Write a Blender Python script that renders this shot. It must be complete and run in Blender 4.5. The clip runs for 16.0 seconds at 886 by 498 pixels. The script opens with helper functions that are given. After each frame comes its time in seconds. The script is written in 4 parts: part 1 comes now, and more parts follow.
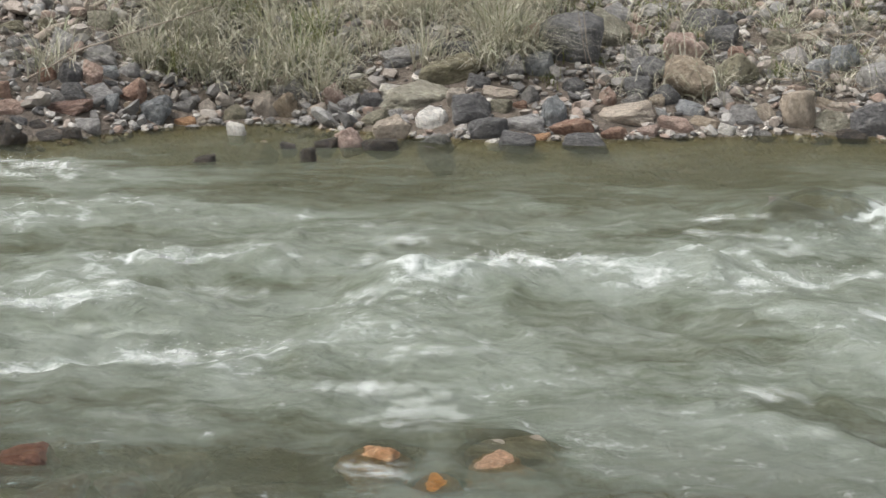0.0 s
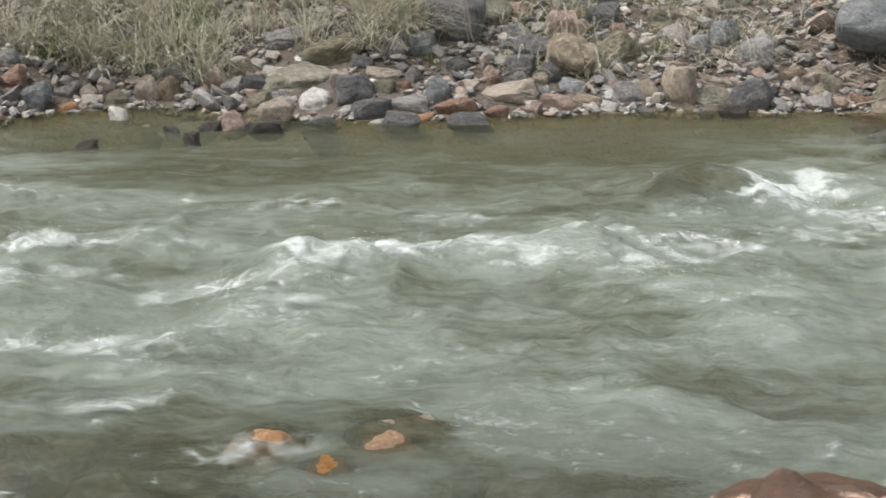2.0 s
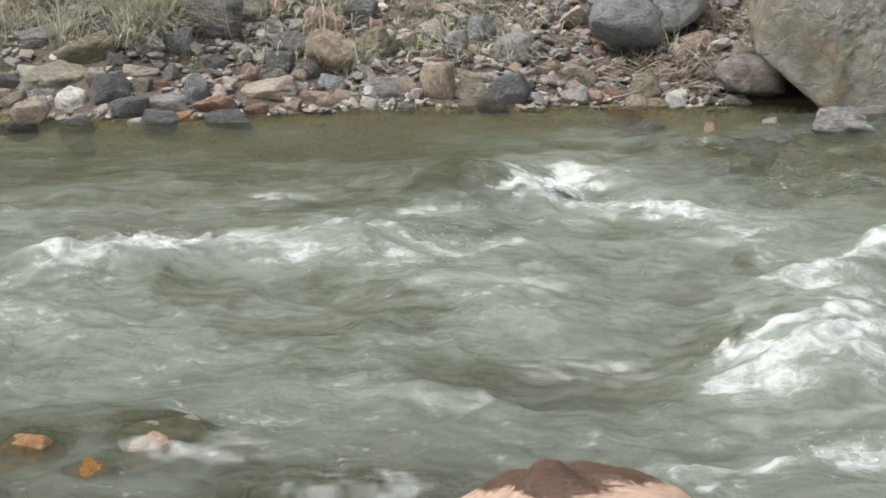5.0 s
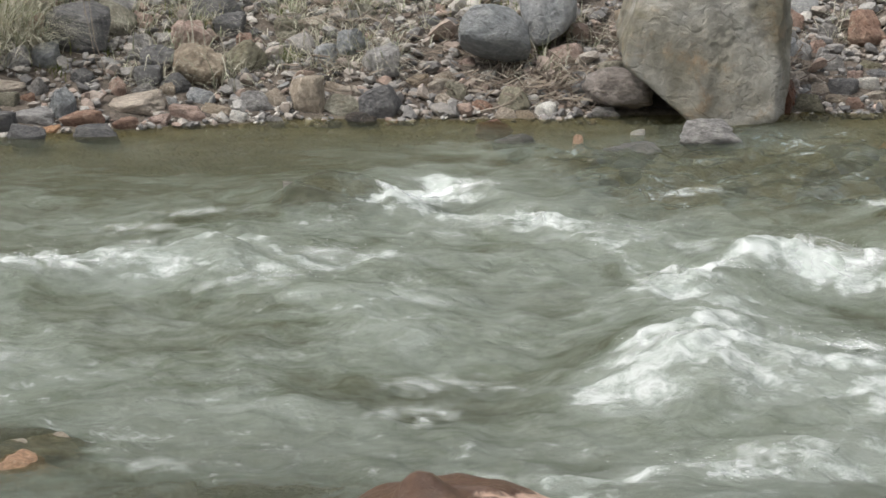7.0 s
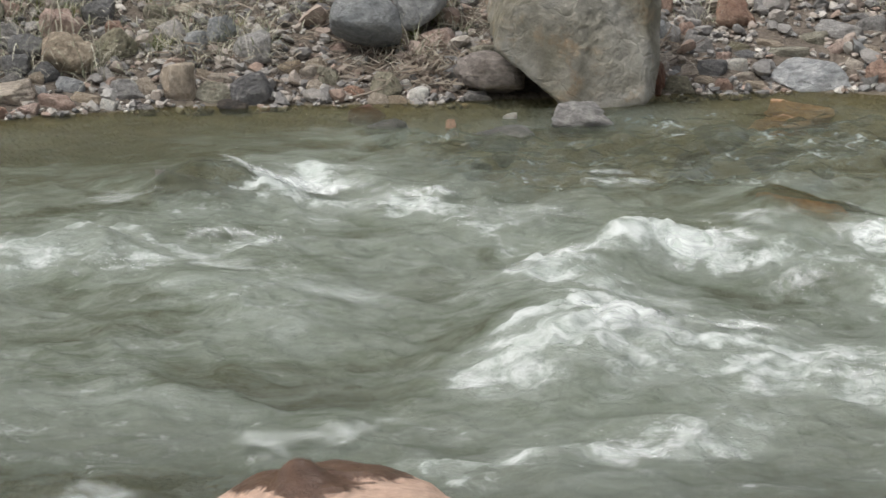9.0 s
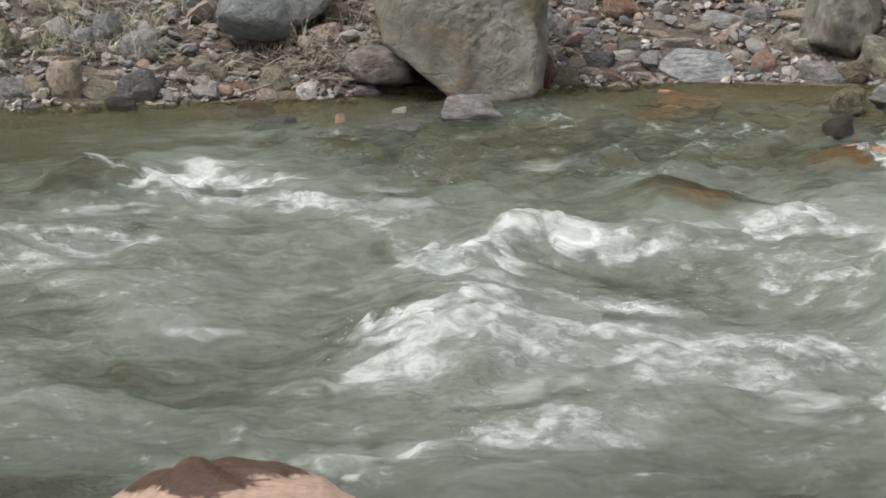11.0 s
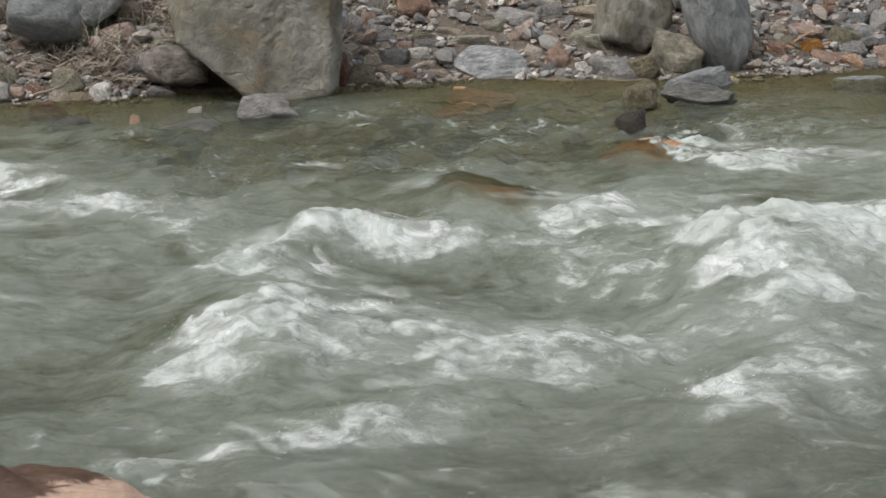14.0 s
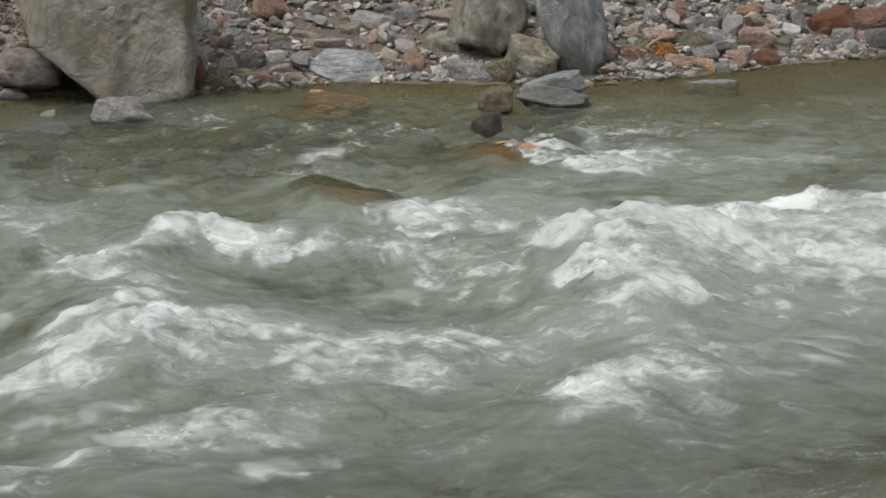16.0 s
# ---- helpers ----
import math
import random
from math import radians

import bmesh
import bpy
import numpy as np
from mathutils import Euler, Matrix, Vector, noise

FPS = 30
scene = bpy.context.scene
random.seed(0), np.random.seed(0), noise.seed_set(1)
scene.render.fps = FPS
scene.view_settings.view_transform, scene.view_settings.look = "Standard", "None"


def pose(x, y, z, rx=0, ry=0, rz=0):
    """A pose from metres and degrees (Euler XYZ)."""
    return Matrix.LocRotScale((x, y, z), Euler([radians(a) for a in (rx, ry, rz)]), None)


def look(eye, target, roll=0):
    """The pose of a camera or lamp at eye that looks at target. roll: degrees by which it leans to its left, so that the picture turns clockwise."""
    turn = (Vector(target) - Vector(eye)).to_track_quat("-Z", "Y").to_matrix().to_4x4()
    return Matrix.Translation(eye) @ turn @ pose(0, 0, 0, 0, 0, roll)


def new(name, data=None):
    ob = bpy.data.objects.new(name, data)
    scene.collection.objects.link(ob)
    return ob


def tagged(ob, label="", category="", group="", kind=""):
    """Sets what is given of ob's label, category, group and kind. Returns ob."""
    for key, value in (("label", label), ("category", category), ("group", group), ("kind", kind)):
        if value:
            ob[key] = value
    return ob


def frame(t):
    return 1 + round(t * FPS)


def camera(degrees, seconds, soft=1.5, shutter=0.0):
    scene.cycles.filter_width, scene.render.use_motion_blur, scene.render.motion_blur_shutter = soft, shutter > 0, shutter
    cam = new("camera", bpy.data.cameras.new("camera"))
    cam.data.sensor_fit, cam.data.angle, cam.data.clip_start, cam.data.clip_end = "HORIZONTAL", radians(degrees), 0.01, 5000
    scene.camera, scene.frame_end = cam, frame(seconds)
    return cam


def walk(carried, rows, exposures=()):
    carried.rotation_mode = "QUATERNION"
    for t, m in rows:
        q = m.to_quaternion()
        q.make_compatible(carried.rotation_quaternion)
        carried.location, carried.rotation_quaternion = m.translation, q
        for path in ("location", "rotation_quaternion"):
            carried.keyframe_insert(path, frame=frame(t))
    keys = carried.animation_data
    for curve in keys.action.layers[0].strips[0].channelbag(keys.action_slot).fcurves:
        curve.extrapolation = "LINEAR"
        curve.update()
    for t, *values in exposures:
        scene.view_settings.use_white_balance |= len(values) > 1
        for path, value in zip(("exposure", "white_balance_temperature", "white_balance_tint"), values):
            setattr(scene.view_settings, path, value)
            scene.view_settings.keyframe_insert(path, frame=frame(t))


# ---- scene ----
# ---- camera: one standing point on the near bank, turning slowly downstream ----
EYE = 2.0
cam = camera(23.315, 16.0, soft=1.5, shutter=0.4)
VIEW = [
    (0.0, 78.955, -0.264, 0.051),
    (0.5, 78.887, -0.068, -0.841),
    (1.0, 78.698, 0.060, -1.790),
    (1.5, 78.566, 0.216, -2.502),
    (2.0, 78.436, 0.224, -3.133),
    (2.5, 78.243, 0.086, -4.966),
    (3.0, 78.130, -0.062, -6.139),
    (3.5, 78.207, -0.091, -7.243),
    (4.0, 78.264, -0.080, -7.912),
    (6.5, 78.573, -0.198, -12.330),
    (7.0, 78.693, -0.282, -13.018),
    (7.5, 78.554, -0.130, -13.825),
    (8.0, 78.526, -0.047, -14.831),
    (10.5, 78.004, 0.100, -18.623),
    (11.0, 78.149, 0.268, -19.498),
    (11.5, 78.113, 0.358, -20.523),
    (12.0, 78.114, 0.207, -22.014),
    (12.5, 78.099, 0.148, -23.039),
    (13.0, 78.081, 0.125, -23.812),
    (13.5, 78.091, 0.063, -24.393),
    (14.0, 78.079, 0.206, -24.966),
    (14.5, 78.106, -0.018, -25.669),
    (15.0, 78.053, -0.176, -26.808),
    (15.5, 78.115, -0.302, -27.754),
    (16.0, 78.173, -0.355, -28.748),
]
walk(cam, [(t, pose(0, 0, EYE, rx, ry, rz)) for t, rx, ry, rz in VIEW], exposures=[(0.0, 0.50), (4.0, 0.54), (8.0, 0.31), (12.0, 0.12), (16.0, 0.0)])

# ---- light: bright overcast sky with a faint, wide sun ----
SUN_EL, SUN_AZ = 60.0, 248.0
world = bpy.data.worlds.new("overcast_sky")
scene.world = world
world.use_nodes = True
wn, wl = world.node_tree.nodes, world.node_tree.links
sky = wn.new("ShaderNodeTexSky")
sky.sky_type, sky.sun_disc = "NISHITA", False
sky.sun_elevation, sky.sun_rotation = radians(SUN_EL), radians(SUN_AZ)
sky.dust_density, sky.air_density = 5.0, 1.0
grey = wn.new("ShaderNodeHueSaturation")
grey.inputs["Saturation"].default_value = 0.3
wl.new(sky.outputs[0], grey.inputs["Color"])
wl.new(grey.outputs[0], wn["Background"].inputs["Color"])
wn["Background"].inputs["Strength"].default_value = 0.145
sun = new("sun", bpy.data.lights.new("sun", "SUN"))
sun.data.energy, sun.data.angle, sun.data.color = 1.5, radians(12), (1.0, 0.98, 0.95)
sun.matrix_world = look((0, 0, 30), (-30 * math.sin(radians(SUN_AZ)) / math.tan(radians(SUN_EL)),
                                    -30 * math.cos(radians(SUN_AZ)) / math.tan(radians(SUN_EL)), 0))

# ---- material tools ----


class Nodes:
    """Short-hand for building a node material."""

    def __init__(self, name):
        self.mat = bpy.data.materials.new(name)
        self.mat.use_nodes = True
        self.t = self.mat.node_tree
        self.n, self.l = self.t.nodes, self.t.links
        self.n.clear()
        self.out = self.n.new("ShaderNodeOutputMaterial")

    def node(self, kind, **kw):
        nd = self.n.new("ShaderNode" + kind)
        for k, v in kw.items():
            if k.startswith("i_"):
                nd.inputs[k[2:]].default_value = v
            else:
                setattr(nd, k, v)
        return nd

    def link(self, a, b):
        self.l.new(a, b)

    def coords(self, scale, out="Object"):
        tc = self.node("TexCoord")
        mp = self.node("Mapping")
        mp.inputs["Scale"].default_value = scale
        self.link(tc.outputs[out], mp.inputs["Vector"])
        return mp.outputs[0]

    def world_coords(self, scale):
        g = self.node("NewGeometry")
        mp = self.node("Mapping")
        mp.inputs["Scale"].default_value = scale
        self.link(g.outputs["Position"], mp.inputs["Vector"])
        return mp.outputs[0]

    def noise(self, vec, scale, detail=5.0, rough=0.55, dist=0.0):
        nd = self.node("TexNoise", i_Scale=scale, i_Detail=detail, i_Roughness=rough, i_Distortion=dist)
        self.link(vec, nd.inputs["Vector"])
        return nd.outputs[0]

    def ramp(self, fac, *stops):
        nd = self.node("ValToRGB")
        e = nd.color_ramp.elements
        while len(e) < len(stops):
            e.new(0.5)
        for el, (p, c) in zip(e, stops):
            el.position = p
            el.color = (*c, 1) if isinstance(c, tuple) else (c, c, c, 1)
        self.link(fac, nd.inputs[0])
        return nd.outputs[0]

    def mix(self, fac, a, b, mode="MIX"):
        nd = self.node("Mix", data_type="RGBA", blend_type=mode)
        for sock, v in ((nd.inputs[0], fac), (nd.inputs[6], a), (nd.inputs[7], b)):
            if isinstance(v, (int, float)):
                sock.default_value = v
            elif isinstance(v, tuple):
                sock.default_value = (*v, 1)
            else:
                self.link(v, sock)
        return nd.outputs[2]

    def math(self, op, a, b=0.0, c=0.0, clamp=False):
        nd = self.node("Math", operation=op, use_clamp=clamp)
        for sock, v in zip(nd.inputs, (a, b, c)):
            if isinstance(v, (int, float)):
                sock.default_value = v
            else:
                self.link(v, sock)
        return nd.outputs[0]

    def bump(self, height, strength, distance):
        nd = self.node("Bump", i_Strength=strength, i_Distance=distance)
        self.link(height, nd.inputs["Height"])
        return nd.outputs[0]

    def principled(self, color, rough, normal=None, **kw):
        nd = self.node("BsdfPrincipled")
        for sock, v in ((nd.inputs["Base Color"], color), (nd.inputs["Roughness"], rough)):
            if isinstance(v, (int, float)):
                sock.default_value = v
            elif isinstance(v, tuple):
                sock.default_value = (*v, 1)
            else:
                self.link(v, sock)
        if normal is not None:
            self.link(normal, nd.inputs["Normal"])
        for k, v in kw.items():
            nd.inputs[k].default_value = v
        return nd.outputs[0]

    def done(self, shader):
        self.link(shader, self.out.inputs["Surface"])
        return self.mat


def rock_material(name, base, second, spot, rough=0.85, spots=0.6, cracks=0.12):
    """Weathered stone: two mineral tones, lichen or dust spots, cracks and fine grain; each stone a little different."""
    m = Nodes(name)
    info = m.node("ObjectInfo")
    v = m.coords((1, 1, 1), "Object")
    sh = m.node("VectorMath", operation="ADD")
    m.link(v, sh.inputs[0])
    rnd = m.node("CombineXYZ")
    m.link(m.math("MULTIPLY", info.outputs["Random"], 37.0), rnd.inputs[0])
    m.link(m.math("MULTIPLY", info.outputs["Random"], 11.0), rnd.inputs[1])
    m.link(rnd.outputs[0], sh.inputs[1])
    v = sh.outputs[0]
    big = m.noise(v, 2.2, 6, 0.6, 0.6)
    fine = m.noise(v, 9, 10, 0.72)
    col = m.mix(m.ramp(big, (0.36, 0.0), (0.62, 1.0)), base, second)
    sp = m.noise(v, 4.5, 7, 0.75, 0.3)
    col = m.mix(m.math("MULTIPLY", m.ramp(sp, (0.54, 0.0), (0.7, 1.0)), spots), col, spot)
    grain = m.ramp(fine, (0.3, 0.6), (0.7, 1.75))
    col = m.mix(0.85, col, grain, "MULTIPLY")
    hv = m.node("HueSaturation")
    m.link(m.math("MULTIPLY_ADD", info.outputs["Random"], 0.5, 0.88), hv.inputs["Value"])
    m.link(m.math("MULTIPLY_ADD", info.outputs["Random"], -0.5, 1.2), hv.inputs["Saturation"])
    m.link(col, hv.inputs["Color"])
    crack = m.node("TexVoronoi", feature="DISTANCE_TO_EDGE", i_Scale=1.7)
    bent = m.node("VectorMath", operation="ADD")
    m.link(v, bent.inputs[0])
    wob = m.node("TexNoise", i_Scale=3.0, i_Detail=5.0)
    m.link(v, wob.inputs["Vector"])
    m.link(wob.outputs["Color"], bent.inputs[1])
    m.link(bent.outputs[0], crack.inputs["Vector"])
    cr = m.ramp(crack.outputs[0], (0.0, 0.0), (0.035, 1.0))
    h = m.math("ADD", m.math("MULTIPLY", fine, 0.5), m.math("MULTIPLY", sp, 0.6))
    h = m.math("ADD", h, m.math("MULTIPLY", cr, cracks))
    return m.done(m.principled(hv.outputs[0], rough, m.bump(h, 1.0, 0.075)))


ROCK = {
    "g": rock_material("grey_stone", (0.2, 0.192, 0.183), (0.29, 0.277, 0.26), (0.4, 0.38, 0.34)),
    "b": rock_material("blue_grey_stone", (0.185, 0.196, 0.2), (0.265, 0.272, 0.272), (0.37, 0.37, 0.35)),
    "t": rock_material("tan_stone", (0.29, 0.235, 0.175), (0.37, 0.31, 0.24), (0.46, 0.42, 0.35)),
    "r": rock_material("red_stone", (0.25, 0.155, 0.115), (0.34, 0.235, 0.18), (0.42, 0.34, 0.28)),
    "o": rock_material("orange_stone", (0.35, 0.17, 0.065), (0.42, 0.235, 0.11), (0.46, 0.35, 0.22)),
    "w": rock_material("pale_stone", (0.5, 0.47, 0.41), (0.6, 0.58, 0.53), (0.4, 0.34, 0.26), spots=0.4),
    "n": rock_material("olive_stone", (0.17, 0.155, 0.105), (0.25, 0.23, 0.17), (0.3, 0.3, 0.2)),
    "d": rock_material("dark_stone", (0.1, 0.098, 0.098), (0.16, 0.157, 0.153), (0.24, 0.23, 0.21)),
    "k": rock_material("wet_dark_stone", (0.05, 0.046, 0.042), (0.1, 0.085, 0.07), (0.15, 0.115, 0.08), rough=0.35),
    "u": rock_material("wet_red_stone", (0.13, 0.062, 0.04), (0.19, 0.1, 0.065), (0.22, 0.15, 0.1), rough=0.3),
    "s": rock_material("wet_grey_stone", (0.1, 0.1, 0.09), (0.15, 0.145, 0.125), (0.2, 0.2, 0.16), rough=0.35),
    "m": rock_material("mossy_stone", (0.12, 0.11, 0.07), (0.22, 0.19, 0.14), (0.33, 0.31, 0.18)),
    "e": rock_material("lichen_boulder", (0.13, 0.117, 0.08), (0.245, 0.235, 0.205), (0.18, 0.12, 0.065), spots=0.85, cracks=0.08),
    "x": rock_material("brown_stone", (0.13, 0.105, 0.088), (0.2, 0.168, 0.145), (0.27, 0.23, 0.19)),
}


def two_tone_material():
    """A red boulder: wet and dark on the crown, dry and pale pink over the face, with a ragged border."""
    m = Nodes("red_boulder_stone")
    v = m.coords((1, 1, 1), "Object")
    sep = m.node("SeparateXYZ")
    m.link(v, sep.inputs[0])
    n = m.noise(v, 3.0, 7, 0.65, 0.5)
    fine = m.noise(v, 18, 8, 0.7)
    edge = m.math("ADD", m.math("MULTIPLY_ADD", sep.outputs[2], -4.0, 1.74), m.math("MULTIPLY_ADD", n, 1.6, -0.8))
    edge = m.math("ADD", edge, m.math("MULTIPLY_ADD", sep.outputs[1], -0.9, -0.1))
    dry = m.ramp(edge, (0.28, 0.0), (0.36, 1.0))
    wetc = m.mix(n, (0.07, 0.038, 0.025), (0.125, 0.072, 0.045))
    dryc = m.mix(n, (0.4, 0.26, 0.19), (0.52, 0.385, 0.3))
    col = m.mix(0.7, m.mix(dry, wetc, dryc), m.ramp(fine, (0.25, 0.55), (0.75, 1.4)), "MULTIPLY")
    rough = m.math("MULTIPLY_ADD", dry, 0.5, 0.32)
    return m.done(m.principled(col, rough, m.bump(m.math("ADD", n, fine), 0.6, 0.03)))


ROCK["q"] = two_tone_material()


def ground_material():
    m = Nodes("gravel_soil")
    v = m.world_coords((1, 1, 1))
    peb = m.node("TexVoronoi", i_Scale=26.0)
    m.link(v, peb.inputs["Vector"])
    tone = m.ramp(m.noise(v, 0.9, 5, 0.6), (0.35, (0.075, 0.06, 0.047)), (0.65, (0.16, 0.13, 0.1)))
    col = m.mix(0.5, tone, m.ramp(m.noise(v, 17, 6, 0.7), (0.3, (0.035, 0.03, 0.026)), (0.7, (0.19, 0.16, 0.13))))
    g = m.node("NewGeometry")
    sep = m.node("SeparateXYZ")
    m.link(g.outputs["Position"], sep.inputs[0])
    bed = m.mix(m.noise(v, 9, 7, 0.7), (0.13, 0.117, 0.075), (0.27, 0.24, 0.165))
    col = m.mix(m.ramp(m.math("MULTIPLY_ADD", sep.outputs[2], -8.0, 0.2), (0.0, 0.0), (0.5, 1.0)), col, bed)
    turf = m.mix(m.noise(v, 1.3, 8, 0.7), (0.09, 0.085, 0.045), (0.2, 0.175, 0.1))
    col = m.mix(m.ramp(m.math("MULTIPLY_ADD", sep.outputs[2], 0.8, -0.9), (0.0, 0.0), (0.6, 1.0)), col, turf)
    h = m.math("ADD", m.math("MULTIPLY", peb.outputs["Distance"], -1.0), m.noise(v, 40, 5))
    return m.done(m.principled(col, 0.95, m.bump(h, 0.8, 0.03)))


def pebble_material():
    m = Nodes("mixed_pebbles")
    g = m.node("NewGeometry")
    v = m.world_coords((1, 1, 1))
    col = m.ramp(g.outputs["Random Per Island"], (0.0, (0.12, 0.117, 0.113)), (0.3, (0.25, 0.237, 0.222)), (0.5, (0.33, 0.297, 0.257)),
                 (0.6, (0.3, 0.222, 0.178)), (0.75, (0.39, 0.367, 0.327)), (0.9, (0.21, 0.212, 0.208)), (1.0, (0.6, 0.56, 0.5)))
    fine = m.noise(v, 45, 6, 0.65)
    col = m.mix(0.8, col, m.ramp(fine, (0.25, 0.5), (0.75, 1.4)), "MULTIPLY")
    return m.done(m.principled(col, 0.9, m.bump(fine, 0.5, 0.02)))


def straw_material(name, a, b, c):
    m = Nodes(name)
    g = m.node("NewGeometry")
    col = m.ramp(g.outputs["Random Per Island"], (0.0, a), (0.5, b), (1.0, c))
    body = m.principled(col, 0.8)
    tl = m.node("BsdfTranslucent")
    m.link(col, tl.inputs[0])
    mx = m.node("MixShader", i_Fac=0.25)
    m.link(body, mx.inputs[1])
    m.link(tl.outputs[0], mx.inputs[2])
    return m.done(mx.outputs[0])


def wood_material(name, a, b):
    m = Nodes(name)
    v = m.coords((1, 1, 0.1), "Object")
    n = m.noise(v, 40, 6, 0.6, 0.4)
    return m.done(m.principled(m.mix(n, a, b), 0.85, m.bump(n, 0.6, 0.01)))


def water_material():
    """Turbid green river water: clear over shallows, opaque where deep, milky and white where air is beaten in."""
    m = Nodes("river_water")
    foam = m.node("Attribute", attribute_name="foam").outputs["Fac"]
    air = m.node("Attribute", attribute_name="air").outputs["Fac"]
    murk = m.node("Attribute", attribute_name="murk").outputs["Fac"]
    v = m.world_coords((0.8, 0.9, 1.0))
    clump = m.noise(m.world_coords((0.85, 0.75, 1.6)), 9.0, 10, 0.68, 0.6)
    lace = m.noise(m.world_coords((0.9, 1.2, 1.0)), 4.0, 10, 0.72, 0.9)
    fine = m.noise(m.world_coords((0.8, 0.7, 2.0)), 24.0, 7, 0.7, 0.3)
    veil = m.noise(m.world_coords((0.5, 0.9, 1.0)), 1.8, 9, 0.64, 0.9)
    off = m.math("ABSOLUTE", m.math("SUBTRACT", m.noise(m.world_coords((1.0, 1.5, 1.0)), 6.5, 7, 0.64, 1.4), 0.5))
    strand = m.math("MULTIPLY", m.ramp(off, (0.0, 1.0), (0.06, 0.0)), m.ramp(lace, (0.36, 0.0), (0.6, 1.0)))
    deep = m.ramp(veil, (0.34, (0.16, 0.188, 0.133)), (0.5, (0.242, 0.278, 0.22)), (0.66, (0.332, 0.374, 0.32)))
    deep = m.mix(m.ramp(m.math("ADD", air, m.math("MULTIPLY_ADD", veil, 0.3, -0.15)), (0.02, 0.0), (0.24, 1.0)), m.mix(veil, (0.085, 0.092, 0.055), (0.15, 0.162, 0.108)), deep)
    haze = m.math("ADD", air, m.math("MULTIPLY_ADD", lace, 1.9, -1.0))
    milky = m.ramp(haze, (0.0, 0.0), (0.85, 1.0))
    milky = m.math("MAXIMUM", milky, m.math("MULTIPLY", strand, m.math("MULTIPLY", air, 3.6, clamp=True)))
    body = m.mix(m.math("MULTIPLY", milky, 0.72), deep, (0.47, 0.52, 0.47))
    h = m.math("ADD", m.noise(v, 8.0, 9, 0.68, 0.8), m.math("MULTIPLY", fine, 0.4))
    bumpn = m.bump(h, 0.8, 0.12)
    dif = m.node("BsdfDiffuse")
    m.link(body, dif.inputs["Color"])
    m.link(bumpn, dif.inputs["Normal"])
    clear = m.node("BsdfTransparent", i_Color=(0.82, 0.8, 0.62, 1))
    see = m.node("MixShader")
    m.link(m.math("MAXIMUM", murk, m.math("MULTIPLY", milky, 0.8)), see.inputs[0])
    m.link(clear.outputs[0], see.inputs[1])
    m.link(dif.outputs[0], see.inputs[2])
    gl = m.node("BsdfGlossy", i_Roughness=0.16, i_Color=(0.9, 0.9, 0.9, 1))
    m.link(bumpn, gl.inputs["Normal"])
    fr = m.node("Fresnel", i_IOR=1.33)
    m.link(bumpn, fr.inputs["Normal"])
    wet = m.node("MixShader")
    m.link(m.math("MULTIPLY", fr.outputs[0], 0.65), wet.inputs[0])
    m.link(see.outputs[0], wet.inputs[1])
    m.link(gl.outputs[0], wet.inputs[2])
    white = m.principled(m.ramp(clump, (0.34, (0.36, 0.41, 0.37)), (0.64, (0.6, 0.63, 0.61))), 0.7, m.bump(clump, 0.6, 0.06))
    grain = m.math("MULTIPLY_ADD", clump, 2.0, -1.0)
    grain = m.math("ADD", grain, m.math("MULTIPLY_ADD", fine, 1.5, -0.75))
    thread = m.math("MULTIPLY_ADD", lace, 1.1, -0.55)
    cover = m.ramp(m.math("ADD", m.math("ADD", foam, thread), grain), (0.42, 0.0), (1.3, 0.9))
    fin = m.node("MixShader")
    m.link(cover, fin.inputs[0])
    m.link(wet.outputs[0], fin.inputs[1])
    m.link(white, fin.inputs[2])
    return m.done(fin.outputs[0])


def foam_material(name, color, most):
    """Thin drifting foam, torn into threads."""
    m = Nodes(name)
    rim = m.node("Attribute", attribute_name="foam").outputs["Fac"]
    info = m.node("ObjectInfo")
    v = m.coords((1.0, 0.6, 1.0), "Object")
    sh = m.node("VectorMath", operation="ADD")
    cb = m.node("CombineXYZ")
    m.link(m.math("MULTIPLY", info.outputs["Random"], 50.0), cb.inputs[0])
    m.link(v, sh.inputs[0])
    m.link(cb.outputs[0], sh.inputs[1])
    n = m.noise(sh.outputs[0], 6.0, 10, 0.72, 0.9)
    a = m.ramp(m.math("ADD", rim, m.math("MULTIPLY_ADD", n, 3.0, -1.75)), (0.3, 0.0), (1.2, most))
    white = m.node("BsdfDiffuse", i_Color=(*color, 1)).outputs[0]
    tr = m.node("BsdfTransparent")
    mx = m.node("MixShader")
    m.link(a, mx.inputs[0])
    m.link(tr.outputs[0], mx.inputs[1])
    m.link(white, mx.inputs[2])
    return m.done(mx.outputs[0])


GROUND, PEBBLES, WATER, FOAM = ground_material(), pebble_material(), water_material(), foam_material("drifting_foam", (0.66, 0.7, 0.67), 0.55)
VEIL = foam_material("milky_streak", (0.45, 0.49, 0.44), 0.5)
DROPS = Nodes("spray_drops")
DROPS = DROPS.done(DROPS.principled((0.8, 0.83, 0.82), 0.25))
CREST = foam_material("breaking_foam", (0.72, 0.75, 0.73), 0.7)
STRAW = straw_material("dry_grass", (0.42, 0.39, 0.3), (0.6, 0.57, 0.47), (0.27, 0.3, 0.19))
GREEN = straw_material("green_grass", (0.1, 0.14, 0.045), (0.17, 0.19, 0.07), (0.3, 0.28, 0.14))
CHIPS = straw_material("wood_chips", (0.13, 0.1, 0.08), (0.26, 0.21, 0.16), (0.38, 0.34, 0.28))
